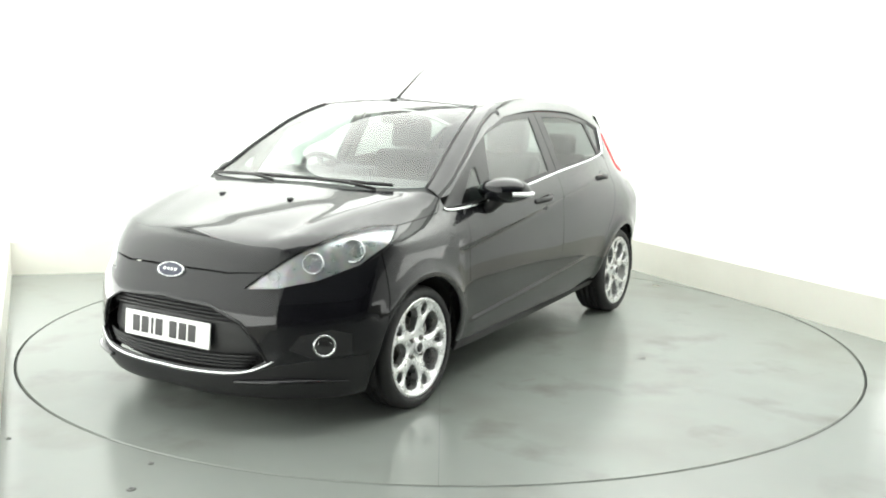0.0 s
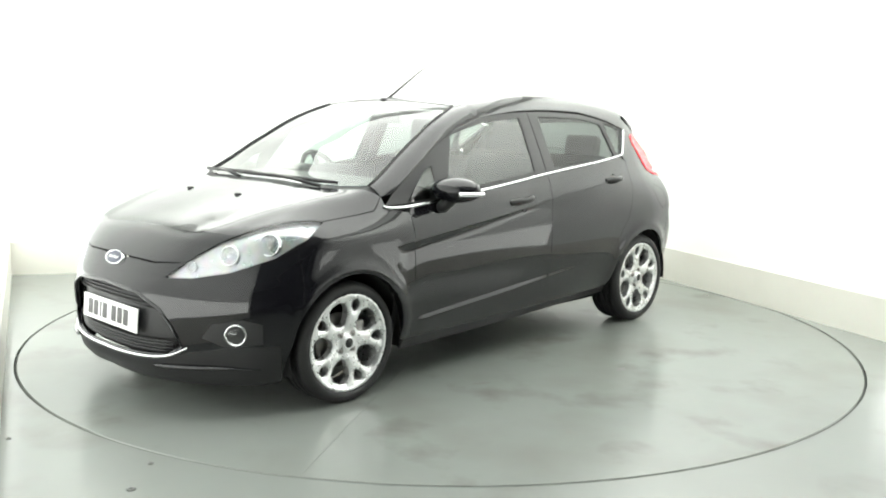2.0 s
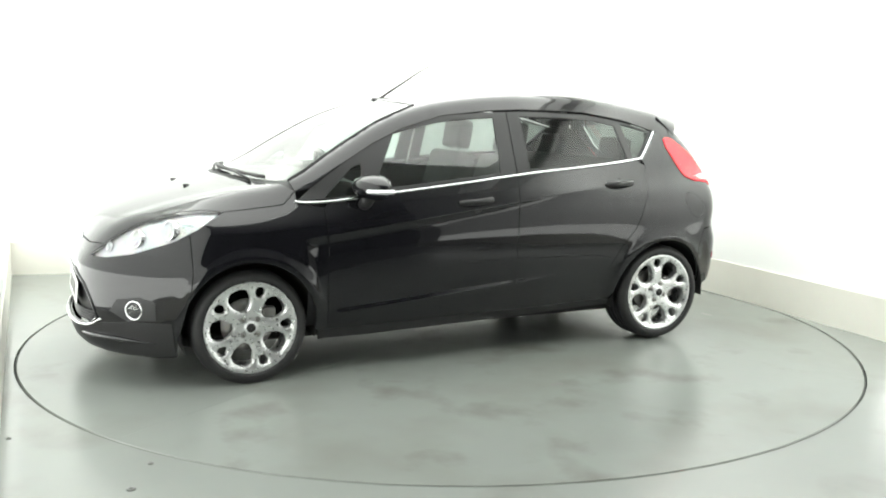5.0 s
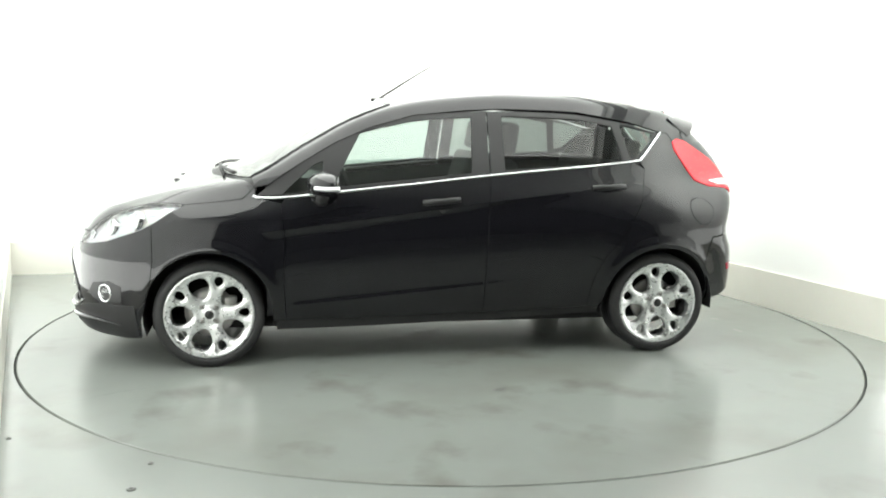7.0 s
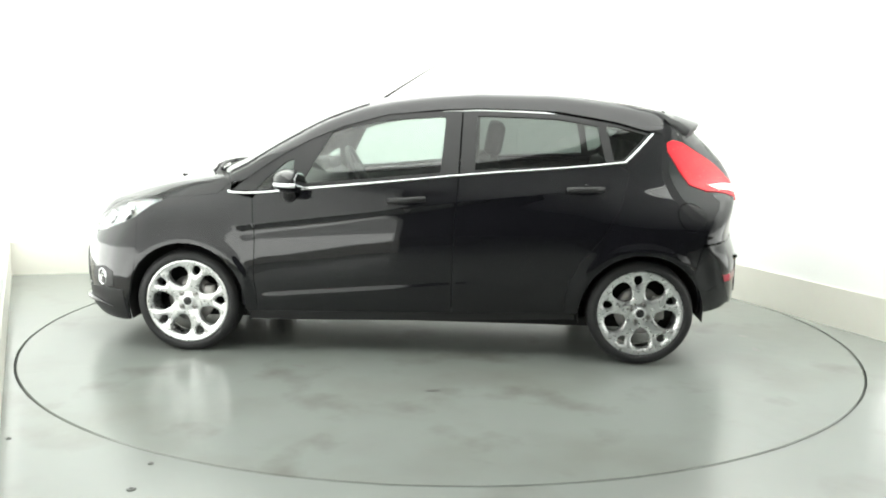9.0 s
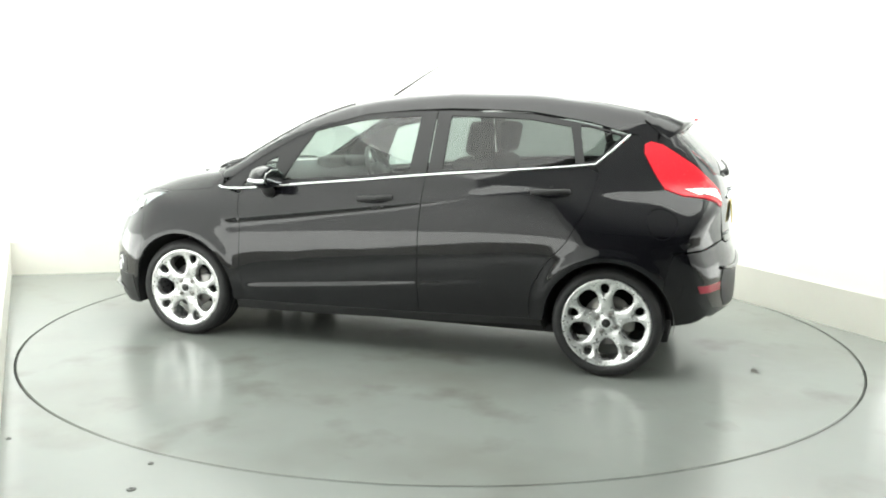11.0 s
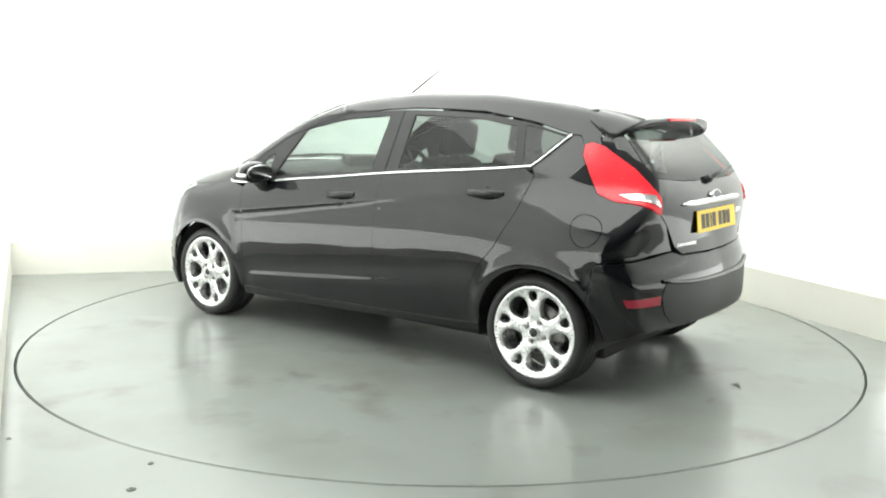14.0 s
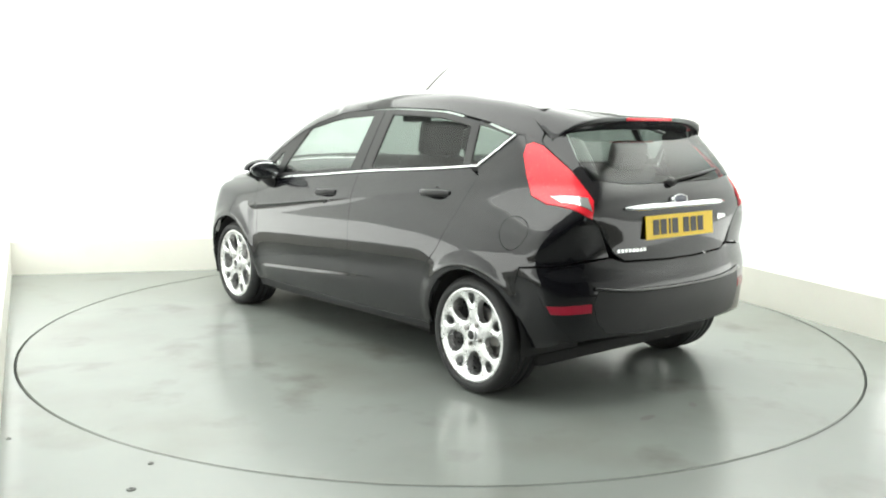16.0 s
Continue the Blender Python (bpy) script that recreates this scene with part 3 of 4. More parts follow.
def side_windows(car):
    frontg = between(.60, -.145, .014, .030, BELT, CANT, -.15, -.02, 12)
    rearg = between(-.335, -1.045, .014, .030, BELT, CANT, -.005, .05, 10)
    quarterg = [(-1.085, .70, 1.105), (-1.135, .70, 1.118), (-1.265, .61, 1.245), (-1.10, .61, 1.283), (-1.045, .62, 1.295)]
    lightg = [(.86, .775, .905), (.665, .80, .928), (.655, .755, 1.085), (.70, .755, 1.065)]
    frame_f = [(1.0, .76, .889), *[(x, .78, on_line(BELT, x) + .001) for x in (.75, .45, .146, -.05, -.245)], *[(x, .65, on_line(CANT, x) + .014) for x in (-.255, -.127, .151, .40, .582, .75)], (.93, .755, .955)]
    panel("door_frame", frame_f, SIDEWAY, TRIM, car, lift=-.005, holes=[frontg, lightg], step=.03)
    frame_r = [*[(x, .78, on_line(BELT, x) + .001) for x in (-.251, -.5, -.8, -1.10, -1.16)], (-1.295, .60, 1.25), *[(x, .65, on_line(CANT, x) + .014) for x in (-1.2, -1.10, -.95, -.78, -.5, -.343, -.259)]]
    panel("door_frame", frame_r, SIDEWAY, TRIM, car, lift=-.005, holes=[rearg, quarterg], step=.03)
    panel("front_side_window", frontg, SIDEWAY, GLASS, car, "clear side window", lift=-.010, gap=-.004, thick=0)
    panel("quarter_light", lightg, SIDEWAY, GLASS, car, lift=-.010, gap=-.004, thick=0)
    panel("rear_side_window", rearg, SIDEWAY, PRIVACY, car, "darker tinted side window", lift=-.010, gap=-.004, thick=0)
    panel("rear_quarter_window", quarterg, SIDEWAY, PRIVACY, car, lift=-.010, gap=-.004, thick=0)
    # chrome strip along the window line
    for s in (1, -1):
        pts = snap(spline(BELT, 8)) + np.array([0, .004, 0])
        bm = bmesh.new()
        tube(bm, [(x, y * s, z) for x, y, z in pts], .0072, 8, 1.0)
        part("chrome_strip", bm, CHROME, car, "bright chrome strip under the windows")


def build_wheel(phase):
    """A wheel round the y axis, its face to +y; the rim carries the other pieces."""
    n = 5
    loops = [np.array([(.212 * math.cos(a), .212 * math.sin(a)) for a in np.arange(90) / 90 * 2 * math.pi])]
    for k in range(n):
        a0 = phase + k * 2 * math.pi / n
        small = [(.178 + .029 * math.cos(t), (.024 + .005 * math.cos(t)) * math.sin(t)) for t in np.arange(14) / 14 * 2 * math.pi]
        loops.append(np.array([(r * math.cos(a0) - q * math.sin(a0), r * math.sin(a0) + q * math.cos(a0)) for r, q in small]))
        a1 = a0 + math.pi / n
        big = spline([(.082, 0), (.090, .022), (.124, .047), (.162, .054), (.192, .036), (.199, 0), (.192, -.036), (.162, -.054), (.124, -.047), (.090, -.022)], 3, True)
        loops.append(np.array([(r * math.cos(a1) - q * math.sin(a1), r * math.sin(a1) + q * math.cos(a1)) for r, q in big]))
    vs, fs = fill(loops, .014)
    r = np.hypot(vs[:, 0], vs[:, 1])

    def face(r):
        return np.interp(r, [0, .03, .036, .066, .075, .10, .15, .19, .212], [-.006, -.006, -.014, -.014, -.010, -.008, -.004, .0, .002])
    edge = np.zeros(len(vs))
    for lp in loops[1:]:
        edge = np.maximum(edge, np.exp(-(edge_distance(vs, lp) / .006) ** 2))
    h = face(r) - .007 * edge
    k = len(vs)
    V = [(x, hh, y) for (x, y), hh in zip(vs, h)]
    F = [tuple(f[::-1]) for f in fs]
    count = {(f[i], f[(i + 1) % 3]) for f in F for i in range(3)}
    for a, b in list(count):
        if (b, a) not in count:
            m = len(V)
            V += [V[a], V[b], (V[b][0] * .99, V[b][1] - .035, V[b][2] * .99), (V[a][0] * .99, V[a][1] - .035, V[a][2] * .99)]
            F.append((m + 1, m, m + 3, m + 2))
    rim = mesh_part("wheel", V, F, ALLOY, None, "silver alloy wheel with five forked spokes")
    turn = Matrix.Rotation(-math.pi / 2, 4, "X")
    bm = bmesh.new()
    lathe(bm, [(.210, .002), (.219, .006), (.228, .008), (.232, .004), (.232, -.006), (.217, -.012), (.211, -.03), (.200, -.12), (.208, -.16), (.222, -.165)], 64, turn)
    part("rim_barrel", bm, ALLOY, rim)
    bm = bmesh.new()
    prof = [(.228, -.002), (.233, .010), (.243, .015), (.256, .015), (.272, .008), (.281, -.008)]
    for g in range(4):
        y0 = -.018 - g * .040
        prof += [(.2855, y0), (.2865, y0 - .030), (.278, y0 - .032), (.278, y0 - .038)]
    prof += [(.281, -.185), (.268, -.198), (.24, -.203), (.220, -.18)]
    lathe(bm, prof, 72, turn)
    part("tyre", bm, RUBBER, rim, "low black tyre")
    bm = bmesh.new()
    lathe(bm, [(.030, -.014), (.030, .004), (.027, .007), (.024, .005), (.0005, .005)], 32, turn)
    cap = part("hub_cap", bm, BRIGHT, rim)
    bm = bmesh.new()
    lathe(bm, [(.0235, .0045), (.022, .0068), (.0005, .0075)], 28, turn)
    part("cap_badge", bm, INK, cap)
    for k in range(4):
        a = phase + .5 + k * math.pi / 2
        bm = bmesh.new()
        lathe(bm, [(.015, -.0125), (.0145, -.0105), (.012, -.0105), (.0115, -.016), (.0085, -.016), (.0085, -.004), (.007, -.003), (.0005, -.003)], 14, turn)
        b = part("wheel_nut", bm, DISC, rim)
        b.location = (.052 * math.cos(a), 0, .052 * math.sin(a))
    bm = bmesh.new()
    lathe(bm, [(.06, -.075), (.13, -.075), (.132, -.085), (.13, -.095), (.06, -.095)], 48, turn)
    lathe(bm, [(.0005, -.05), (.07, -.05), (.07, -.10)], 32, turn)
    part("brake_disc", bm, DISC, rim)
    bm = bmesh.new()
    slab(bm, (.07, .06, .13), Matrix.Translation((-.105, -.075, .02)), .015)
    part("brake_caliper", bm, DISC, rim)
    return rim


def wheels(car):
    for ax, phase in ((AXLES[0], radians(74)), (AXLES[1], radians(95))):
        # seen from its left the car's nose points to the viewer's left, so angles run mirrored
        w = build_wheel(math.pi - phase)
        w.parent = car
        w.location = (ax, .806, .2835 if ax > 0 else .288)
        r = copy_thing(w, pose(ax, -.806, .2835 if ax > 0 else .288, 0, 0, 180))
        r.parent = car
    for ax in AXLES:
        for s in (1, -1):
            bm = bmesh.new()
            a0, a1 = (-20, 194) if ax > 0 else (-12, 187)
            angles = [radians(a0 + (a1 - a0) * i / 20) for i in range(21)]
            outer = [bm.verts.new((ax + .336 * math.cos(a), .800 * s, .288 + .336 * math.sin(a))) for a in angles]
            inner = [bm.verts.new((ax + .336 * math.cos(a), .42 * s, .288 + .336 * math.sin(a))) for a in angles]
            c = bm.verts.new((ax, .42 * s, .25))
            for i in range(20):
                bm.faces.new((outer[i], outer[i + 1], inner[i + 1], inner[i]))
                bm.faces.new((inner[i], inner[i + 1], c))
            part("arch_liner", bm, DARK, car)


def front_end(car, mouth):
    # dark grille behind the mouth
    panel("grille_backing", mirrored(mouth), (-1, 0, 0), DARK, car, lift=-.06, gap=-.03, thick=0, both=False, step=.05)
    for z in (.285, .300, .315, .330, .488, .503, .518, .533):
        ww = float(np.interp(z, [.28, .33, .41, .48, .54], [.42, .48, .45, .40, .28]))
        ys = np.linspace(-ww, ww, 17)
        P = snap([(2.0, y, z) for y in ys]) - np.array([.035, 0, 0])
        bm = bmesh.new()
        tube(bm, P, .006, 6)
        part("grille_bar", bm, TRIM, car)
    middle = [(2.0, 0, .482), (1.985, .27, .474), (1.958, .395, .462), (1.945, .452, .40), (1.93, .462, .352), (1.96, .35, .338), (2.0, 0, .340)]
    panel("plate_panel", mirrored(middle), (-1, 0, 0), TRIM, car, "smooth black panel between the grille slots", lift=-.05, gap=0, thick=.03, both=False, step=.03)
    apron = [(2.03, 0, .258), (2.0, .15, .258), (1.945, .43, .272), (1.90, .53, .305), (1.78, .66, .33), (1.61, .78, .335), (1.60, .77, .165), (1.75, .66, .158), (1.90, .42, .172), (1.98, 0, .182)]
    panel("lower_apron", apron, (-.72, -.69, -.05), TRIM, car, lift=.004, gap=0, fixed=True, thick=.01)
    for s in (1, -1):
        P = snap(spline([(1.96, .36, .235), (1.90, .50, .238), (1.80, .63, .240), (1.68, .73, .232)], 6))
        bm = bmesh.new()
        tube(bm, [(x + .006, (y + .006) * s, z) for x, y, z in P], .02, 10, .55, radii=[.004 + .020 * math.sin(math.pi * min(1, i / (len(P) - 1) + .12)) for i in range(len(P))])
        part("apron_blade", bm, PAINT, car)
    # rims of the mouth
    bm = bmesh.new()
    P = snap(spline([(2.0, 0, .262), (1.99, .15, .263), (1.945, .40, .276), (1.90, .52, .325), ], 6))
    P = np.concatenate([P[::-1] * np.array([1, -1, 1]), P[1:]])
    tube(bm, P + np.array([.004, 0, 0]), .011, 8, radii=[.003 + .0065 * math.sin(math.pi * i / (len(P) - 1)) ** .5 for i in range(len(P))])
    part("grille_chrome", bm, CHROME, car, "chrome blade under the grille")
    bm = bmesh.new()
    P = snap(dense(mirrored(mouth), .04))
    P = [*P, P[0]]
    tube(bm, P, .008, 6, ends=False)
    part("grille_surround", bm, PAINT, car)
    # headlamps: bowl, lamps, clear cover
    panel("headlamp_bowl", HEAD, (-.66, -.6, -.45), LAMPBOWL, car, "bright reflector bowl", lift=-.022, gap=.002, thick=0, step=.02)
    panel("headlamp", HEAD, (-.66, -.6, -.45), LENS, car, "clear headlamp cover", lift=-.001, gap=.003, thick=0, step=.03)
    for s in (1, -1):
        for c, r in (((1.60, .70, .757), .052), ((1.735, .595, .715), .046), ((1.84, .475, .660), .024)):
            p = snap([c])[0]
            nrm = slope_at(np.array([p]))[0]
            d = np.array([.85, .42, .25])
            d = d / np.linalg.norm(d)
            p = p - .018 * nrm
            m = Matrix.Translation((p[0], p[1] * s, p[2])) @ Vector((d[0], d[1] * s, d[2])).to_track_quat("Z", "Y").to_matrix().to_4x4()
            bm = bmesh.new()
            lathe(bm, [(r, -.02), (r, .006), (r * .93, .010), (r * .86, .006), (r * .8, -.008), (r * .55, -.02), (.0005, -.022)], 28, m)
            lamp = part("lamp_ring", bm, CHROME, car)
            bm = bmesh.new()
            lathe(bm, [(r * .74, -.016), (r * .66, .0), (r * .4, .012), (.0005, .016)], 24, m)
            part("lamp_lens", bm, LENS, lamp)
        # fog lamp in a dark pocket
        p = snap([(1.771, .68, .385)])[0]
        nrm = slope_at(np.array([p]))[0]
        m = Matrix.Translation((p[0], p[1] * s, p[2])) @ Vector((nrm[0], nrm[1] * s, nrm[2])).to_track_quat("Z", "Y").to_matrix().to_4x4()
        bm = bmesh.new()
        lathe(bm, [(.049, -.01), (.049, .003), (.045, .007), (.040, .004), (.037, -.004), (.025, -.014), (.0005, -.016)], 28, m)
        fog = part("fog_lamp", bm, CHROME, car, "round fog lamp in a chrome ring")
        bm = bmesh.new()
        lathe(bm, [(.038, -.003), (.030, .003), (.0005, .006)], 24, m)
        part("fog_lens", bm, LENS, fog)
    pocket = [(1.86, .565, .372), (1.83, .60, .432), (1.75, .70, .452), (1.68, .75, .43), (1.68, .75, .345), (1.80, .65, .330)]
    panel("fog_pocket", pocket, (-.72, -.69, -.05), TRIM, car, "black pocket round the fog lamp", lift=.002, gap=0, thick=.006, step=.025)
    # oval badge, drawn plain
    for name in ("front_badge",):
        p = snap([(1.96, .0, .657)])[0]
        nrm = slope_at(np.array([p]))[0]
        m = Matrix.Translation(p) @ Vector(nrm).to_track_quat("Z", "Y").to_matrix().to_4x4() @ Matrix.Diagonal((1, .42, 1, 1))
        bm = bmesh.new()
        lathe(bm, [(.080, -.006), (.080, .008), (.076, .011), (.070, .009), (.069, .006)], 40, m)
        bd = part(name, bm, CHROME, car, "oval badge with a chrome rim")
        bm = bmesh.new()
        lathe(bm, [(.070, .006), (.04, .009), (.0005, .010)], 40, m)
        part("badge_field", bm, BLUE, bd)
        bm = bmesh.new()
        for i, w in ((-.030, .018), (-.008, .012), (.012, .014), (.034, .016)):
            slab(bm, (w, .030, .004), m @ Matrix.Translation((i, 0, .010)), .001)
        part("badge_bars", bm, CHROME, bd, smooth=False)


def number_plate(car, name, m, mat, label):
    bm = bmesh.new()
    slab(bm, (.52, .111, .006), m, .002)
    plate = part(name, bm, mat, car, label, smooth=False)
    for i, w in ((-.188, .045), (-.132, .045), (-.086, .014), (-.044, .045), (.042, .045), (.100, .045), (.156, .045)):
        bm = bmesh.new()
        slab(bm, (w, .072, .003), m @ Matrix.Translation((i, 0, .0035)), .001)
        part("plate_bar", bm, INK, plate, smooth=False)
    return plate


def rear_end(car):
    panel("tail_lamp", REARLAMP, (.62, -.74, -.25), RED, car, "large angular red tail lamp", gap=.002, thick=.03, lift=.006, step=.022)
    clear = [(-1.585, .645, .972), (-1.735, .565, .978), (-1.757, .568, .920), (-1.65, .636, .940)]
    panel("reversing_lens", clear, (.62, -.74, -.25), CHROME, car, "clear reversing light insert", gap=.003, thick=.012, lift=.010, step=.016)
    # spoiler over the tailgate glass
    bm = bmesh.new()
    rows = []
    for y in np.linspace(-.555, .555, 31):
        q = (y / .555) ** 2
        w = q ** 5
        xr, zr = (1 - w) * (-1.612 + .03 * q) - w * 1.49, (1 - w) * (1.347 - .030 * q) + w * 1.235
        f = snap([(-1.372, y, 1.365 - .10 * y * y)])[0]
        u = snap([(-1.54 + .03 * q, y, 1.285 - .045 * q)])[0]
        xf, zt, xu, zu = float(f[0]), float(f[2]), float(u[0]) + .012, float(u[2])
        rows.append([bm.verts.new(v) for v in ((xf, y, zt + .002), (xf * .5 + xr * .5, y, (zt * .5 + zr * .5) + .007), (xr + .012, y, zr + .002), (xr, y, zr - .006), (xr + .004, y, zr - .024), (xu - .03 * (1 - w), y, zu + .012 * (1 - w)), (xu, y, zu - .01))])
    for a, b in zip(rows, rows[1:]):
        for i in range(6):
            bm.faces.new((a[i], b[i], b[i + 1], a[i + 1]))
    bm.faces.new(rows[0]), bm.faces.new(rows[-1][::-1])
    bmesh.ops.recalc_face_normals(bm, faces=bm.faces)
    sp = part("spoiler", bm, PAINT, car, "body-coloured roof spoiler")
    bm = bmesh.new()
    slab(bm, (.012, .34, .014), Matrix.Translation((-1.611, 0, 1.330)), .003)
    part("brake_light", bm, RED, sp)
    # dark sheet added behind lamp and pillar to block light through the gaps
    behind = [(-1.24, .68, 1.08), (-1.26, .62, 1.26), (-1.34, .56, 1.29), (-1.46, .54, 1.24), (-1.62, .55, 1.10), (-1.79, .53, .95), (-1.79, .55, .86), (-1.45, .72, .90), (-1.26, .72, 1.0)]
    panel("lamp_housing", behind, (.5, -.84, -.2), DARK, car, lift=-.040, gap=0, thick=0, step=.06)
    # chrome bar over the plate
    ys = np.linspace(-.385, .385, 21)
    P = snap([(-1.81, y, .932) for y in ys])
    bm = bmesh.new()
    tube(bm, [p + np.array([-.006, 0, 0]) for p in P], .016, 8, radii=[.016 * min(1, .35 + 8 * (.385 - abs(y))) for y in ys])
    part("chrome_bar", bm, CHROME, car, "chrome bar over the number plate")
    # plate recess lip, black lower valance
    low = [(-1.93, 0, .545), (-1.92, .29, .548), (-1.87, .56, .575), (-1.86, .585, .50), (-1.86, .56, .42), (-1.86, .50, .365), (-1.90, .30, .352), (-1.92, 0, .352)]
    panel("valance", mirrored(low), (1, 0, 0), TRIM, car, "black plastic lower valance", lift=.004, both=False, gap=0)
    bm = bmesh.new()
    P = snap([(-1.9, y, .553 + .05 * (abs(y) / .6) ** 3) for y in np.linspace(-.60, .60, 25)])
    tube(bm, P + np.array([-.006, 0, 0]), .010, 8)
    part("valance_lip", bm, PAINT, car)
    refl = [(-1.70, .775, .50), (-1.86, .60, .508), (-1.865, .60, .468), (-1.72, .765, .462)]
    panel("reflector", refl, (.7, -.7, 0), REFLEX, car, "red bumper reflector", lift=.004, gap=0, thick=.01, step=.02)
    # rear badge
    bm = bmesh.new()
    p = snap([(-1.8, 0, .955)])[0]
    nrm = slope_at(np.array([p]))[0]
    m = Matrix.Translation(p) @ Vector(nrm).to_track_quat("Z", "Y").to_matrix().to_4x4() @ Matrix.Diagonal((1, .42, 1, 1))
    lathe(bm, [(.056, -.006), (.056, .016), (.052, .019), (.048, .017)], 36, m)
    bd = part("rear_badge", bm, CHROME, car)
    bm = bmesh.new()
    lathe(bm, [(.048, .016), (.0005, .019)], 36, m)
    part("badge_field", bm, BLUE, bd)
    # small bright lettering as plain bars
    bm = bmesh.new()
    for y0, w, z in ((.335, .19, .738),):
        for i in range(8):
            yy = y0 + w / 2 - w * (i + .5) / 8
            p = snap([(-1.84, yy, z)])[0]
            slab(bm, (.004, w / 8 * .7, .016), Matrix.Translation(Vector(p) + Vector((-.002, 0, 0))), .001)
    part("model_bars", bm, BRIGHT, car, smooth=False)
    bm = bmesh.new()
    for i in range(3):
        p = snap([(-1.83, -.34 - i * .028, .855)])[0]
        slab(bm, (.004, .02, .03 - .006 * i), Matrix.Translation(Vector(p) + Vector((-.002, 0, 0))), .001)
    part("trim_bars", bm, BRIGHT, car, smooth=False)
    # rear wiper
    bm = bmesh.new()
    a, b = snap([(-1.78, .03, 1.035)])[0], snap([(-1.73, -.36, 1.075)])[0]
    off = np.array([-.022, 0, .012])
    tube(bm, [a + off, .5 * (a + b) + off * 1.2, b + off * .8], .007, 6)
    lathe(bm, [(.022, 0), (.022, .02), (.014, .028), (.0005, .028)], 16, Matrix.Translation(a) @ Vector((-.75, 0, .6)).to_track_quat("Z", "Y").to_matrix().to_4x4())
    part("rear_wiper", bm, TRIM, car)


def side_details(car):
    for s in (1, -1):
        # mirrors
        turn = Matrix.Translation((.648, .915 * s, .972)) @ Matrix.Rotation(radians(22 * s), 4, "Z")
        bm = bmesh.new()
        bmesh.ops.create_uvsphere(bm, u_segments=28, v_segments=16, radius=1, matrix=turn @ Matrix.Diagonal((.088, .135, .064, 1)))
        for v in bm.verts:
            d = v.co.x - .600 - .08 * (abs(v.co.y) - .915)
            if d < 0:
                v.co.x -= d * .88
        cap = part("door_mirror", bm, PAINT, car, "black door mirror with a clear indicator strip")
        bm = bmesh.new()
        tube(bm, [(.665, .80 * s, .870), (.665, .845 * s, .885), (.66, .90 * s, .930)], .034, 10, .9)
        part("mirror_arm", bm, TRIM, cap)
        bm = bmesh.new()
        bmesh.ops.create_uvsphere(bm, u_segments=20, v_segments=8, radius=1, matrix=Matrix.Translation((.588, .925 * s, .972)) @ Matrix.Rotation(radians(-5 * s), 4, "Z") @ Matrix.Diagonal((.004, .098, .048, 1)))
        part("mirror_glass", bm, CHROME, cap)
        bm = bmesh.new()
        tube(bm, [turn @ Vector((.089 * math.cos(a), .136 * math.sin(a) * s, -.014)) for a in np.linspace(.35, 1.65, 9)], .011, 8)
        part("mirror_indicator", bm, BRIGHT, cap)
        # door handles in their cups
        for x, z in ((.03, .868), (-.93, .958)):
            p = snap([(x, .82, z)])[0]
            ends = snap([(x + .10, .82, z - .006), (x - .10, .82, z + .010)])
            bm = bmesh.new()
            pts = [ends[0] + np.array([0, -.004, 0]), ends[0] * .75 + ends[1] * .25 + np.array([0, .020, .004]), p + np.array([0, .027, .004]), ends[0] * .25 + ends[1] * .75 + np.array([0, .022, .004]), ends[1] + np.array([0, -.004, 0])]
            tube(bm, [(q[0], q[1] * s, q[2]) for q in spline(pts, 5)], .012, 8, 1.4)
            h = part("door_handle", bm, TRIM, car)
            bm = bmesh.new()
            nrm = slope_at(np.array([p]))[0]
            lathe(bm, [(.034, .002), (.030, .0022), (.0005, -.0)], 24, Matrix.Translation((p[0] - .005, p[1] * s, p[2] - .012)) @ Vector((nrm[0], nrm[1] * s, nrm[2])).to_track_quat("Z", "Y").to_matrix().to_4x4() @ Matrix.Diagonal((.8, 1.5, 1, 1)))
            part("handle_cup", bm, DARK, h)
    # aerial
    bm = bmesh.new()
    slab(bm, (.07, .035, .018), Matrix.Translation((.280, 0, 1.412)), .008)
    base = part("aerial_base", bm, TRIM, car)
    bm = bmesh.new()
    tube(bm, [(.280, 0, 1.408), (.02, 0, 1.575), (-.12, 0, 1.655)], .004, 6, radii=[.0075, .0045, .0018])
    part("aerial", bm, TRIM, base, "thin raked roof aerial")
    # wipers at the screen's foot
    for ya, yb, off in ((.56, -.12, .030), (-.02, -.64, .040)):
        ys = np.linspace(ya, yb, 13)
        P = snap([(1.235 - .33 * y * y - off, y, 1.02 - .1 * y * y) for y in ys])
        bm = bmesh.new()
        tube(bm, P + np.array([.008, 0, .014]), .010, 6)
        w = part("wiper", bm, TRIM, car)
        bm = bmesh.new()
        mid = P[7] + np.array([.012, 0, .018])
        tube(bm, [P[1] + np.array([.05, 0, -.006]), P[4] + np.array([.03, 0, .012]), mid], .008, 6)
        part("wiper_arm", bm, TRIM, w)
    # black seals along both screen pillars
    for s in (1, -1):
        P = snap(spline(GUTTER[:4], 6))
        bm = bmesh.new()
        tube(bm, [(x, y * s, z) for x, y, z in P], .0075, 8)
        part("screen_seal", bm, RUBBER, car)
    # washer jets
    for s in (1, -1):
        p = snap([(1.44, .215 * s, .93)])[0]
        bm = bmesh.new()
        slab(bm, (.03, .022, .010), Matrix.Translation(Vector(p) + Vector((0, 0, .003))), .004)
        part("washer_jet", bm, TRIM, car)


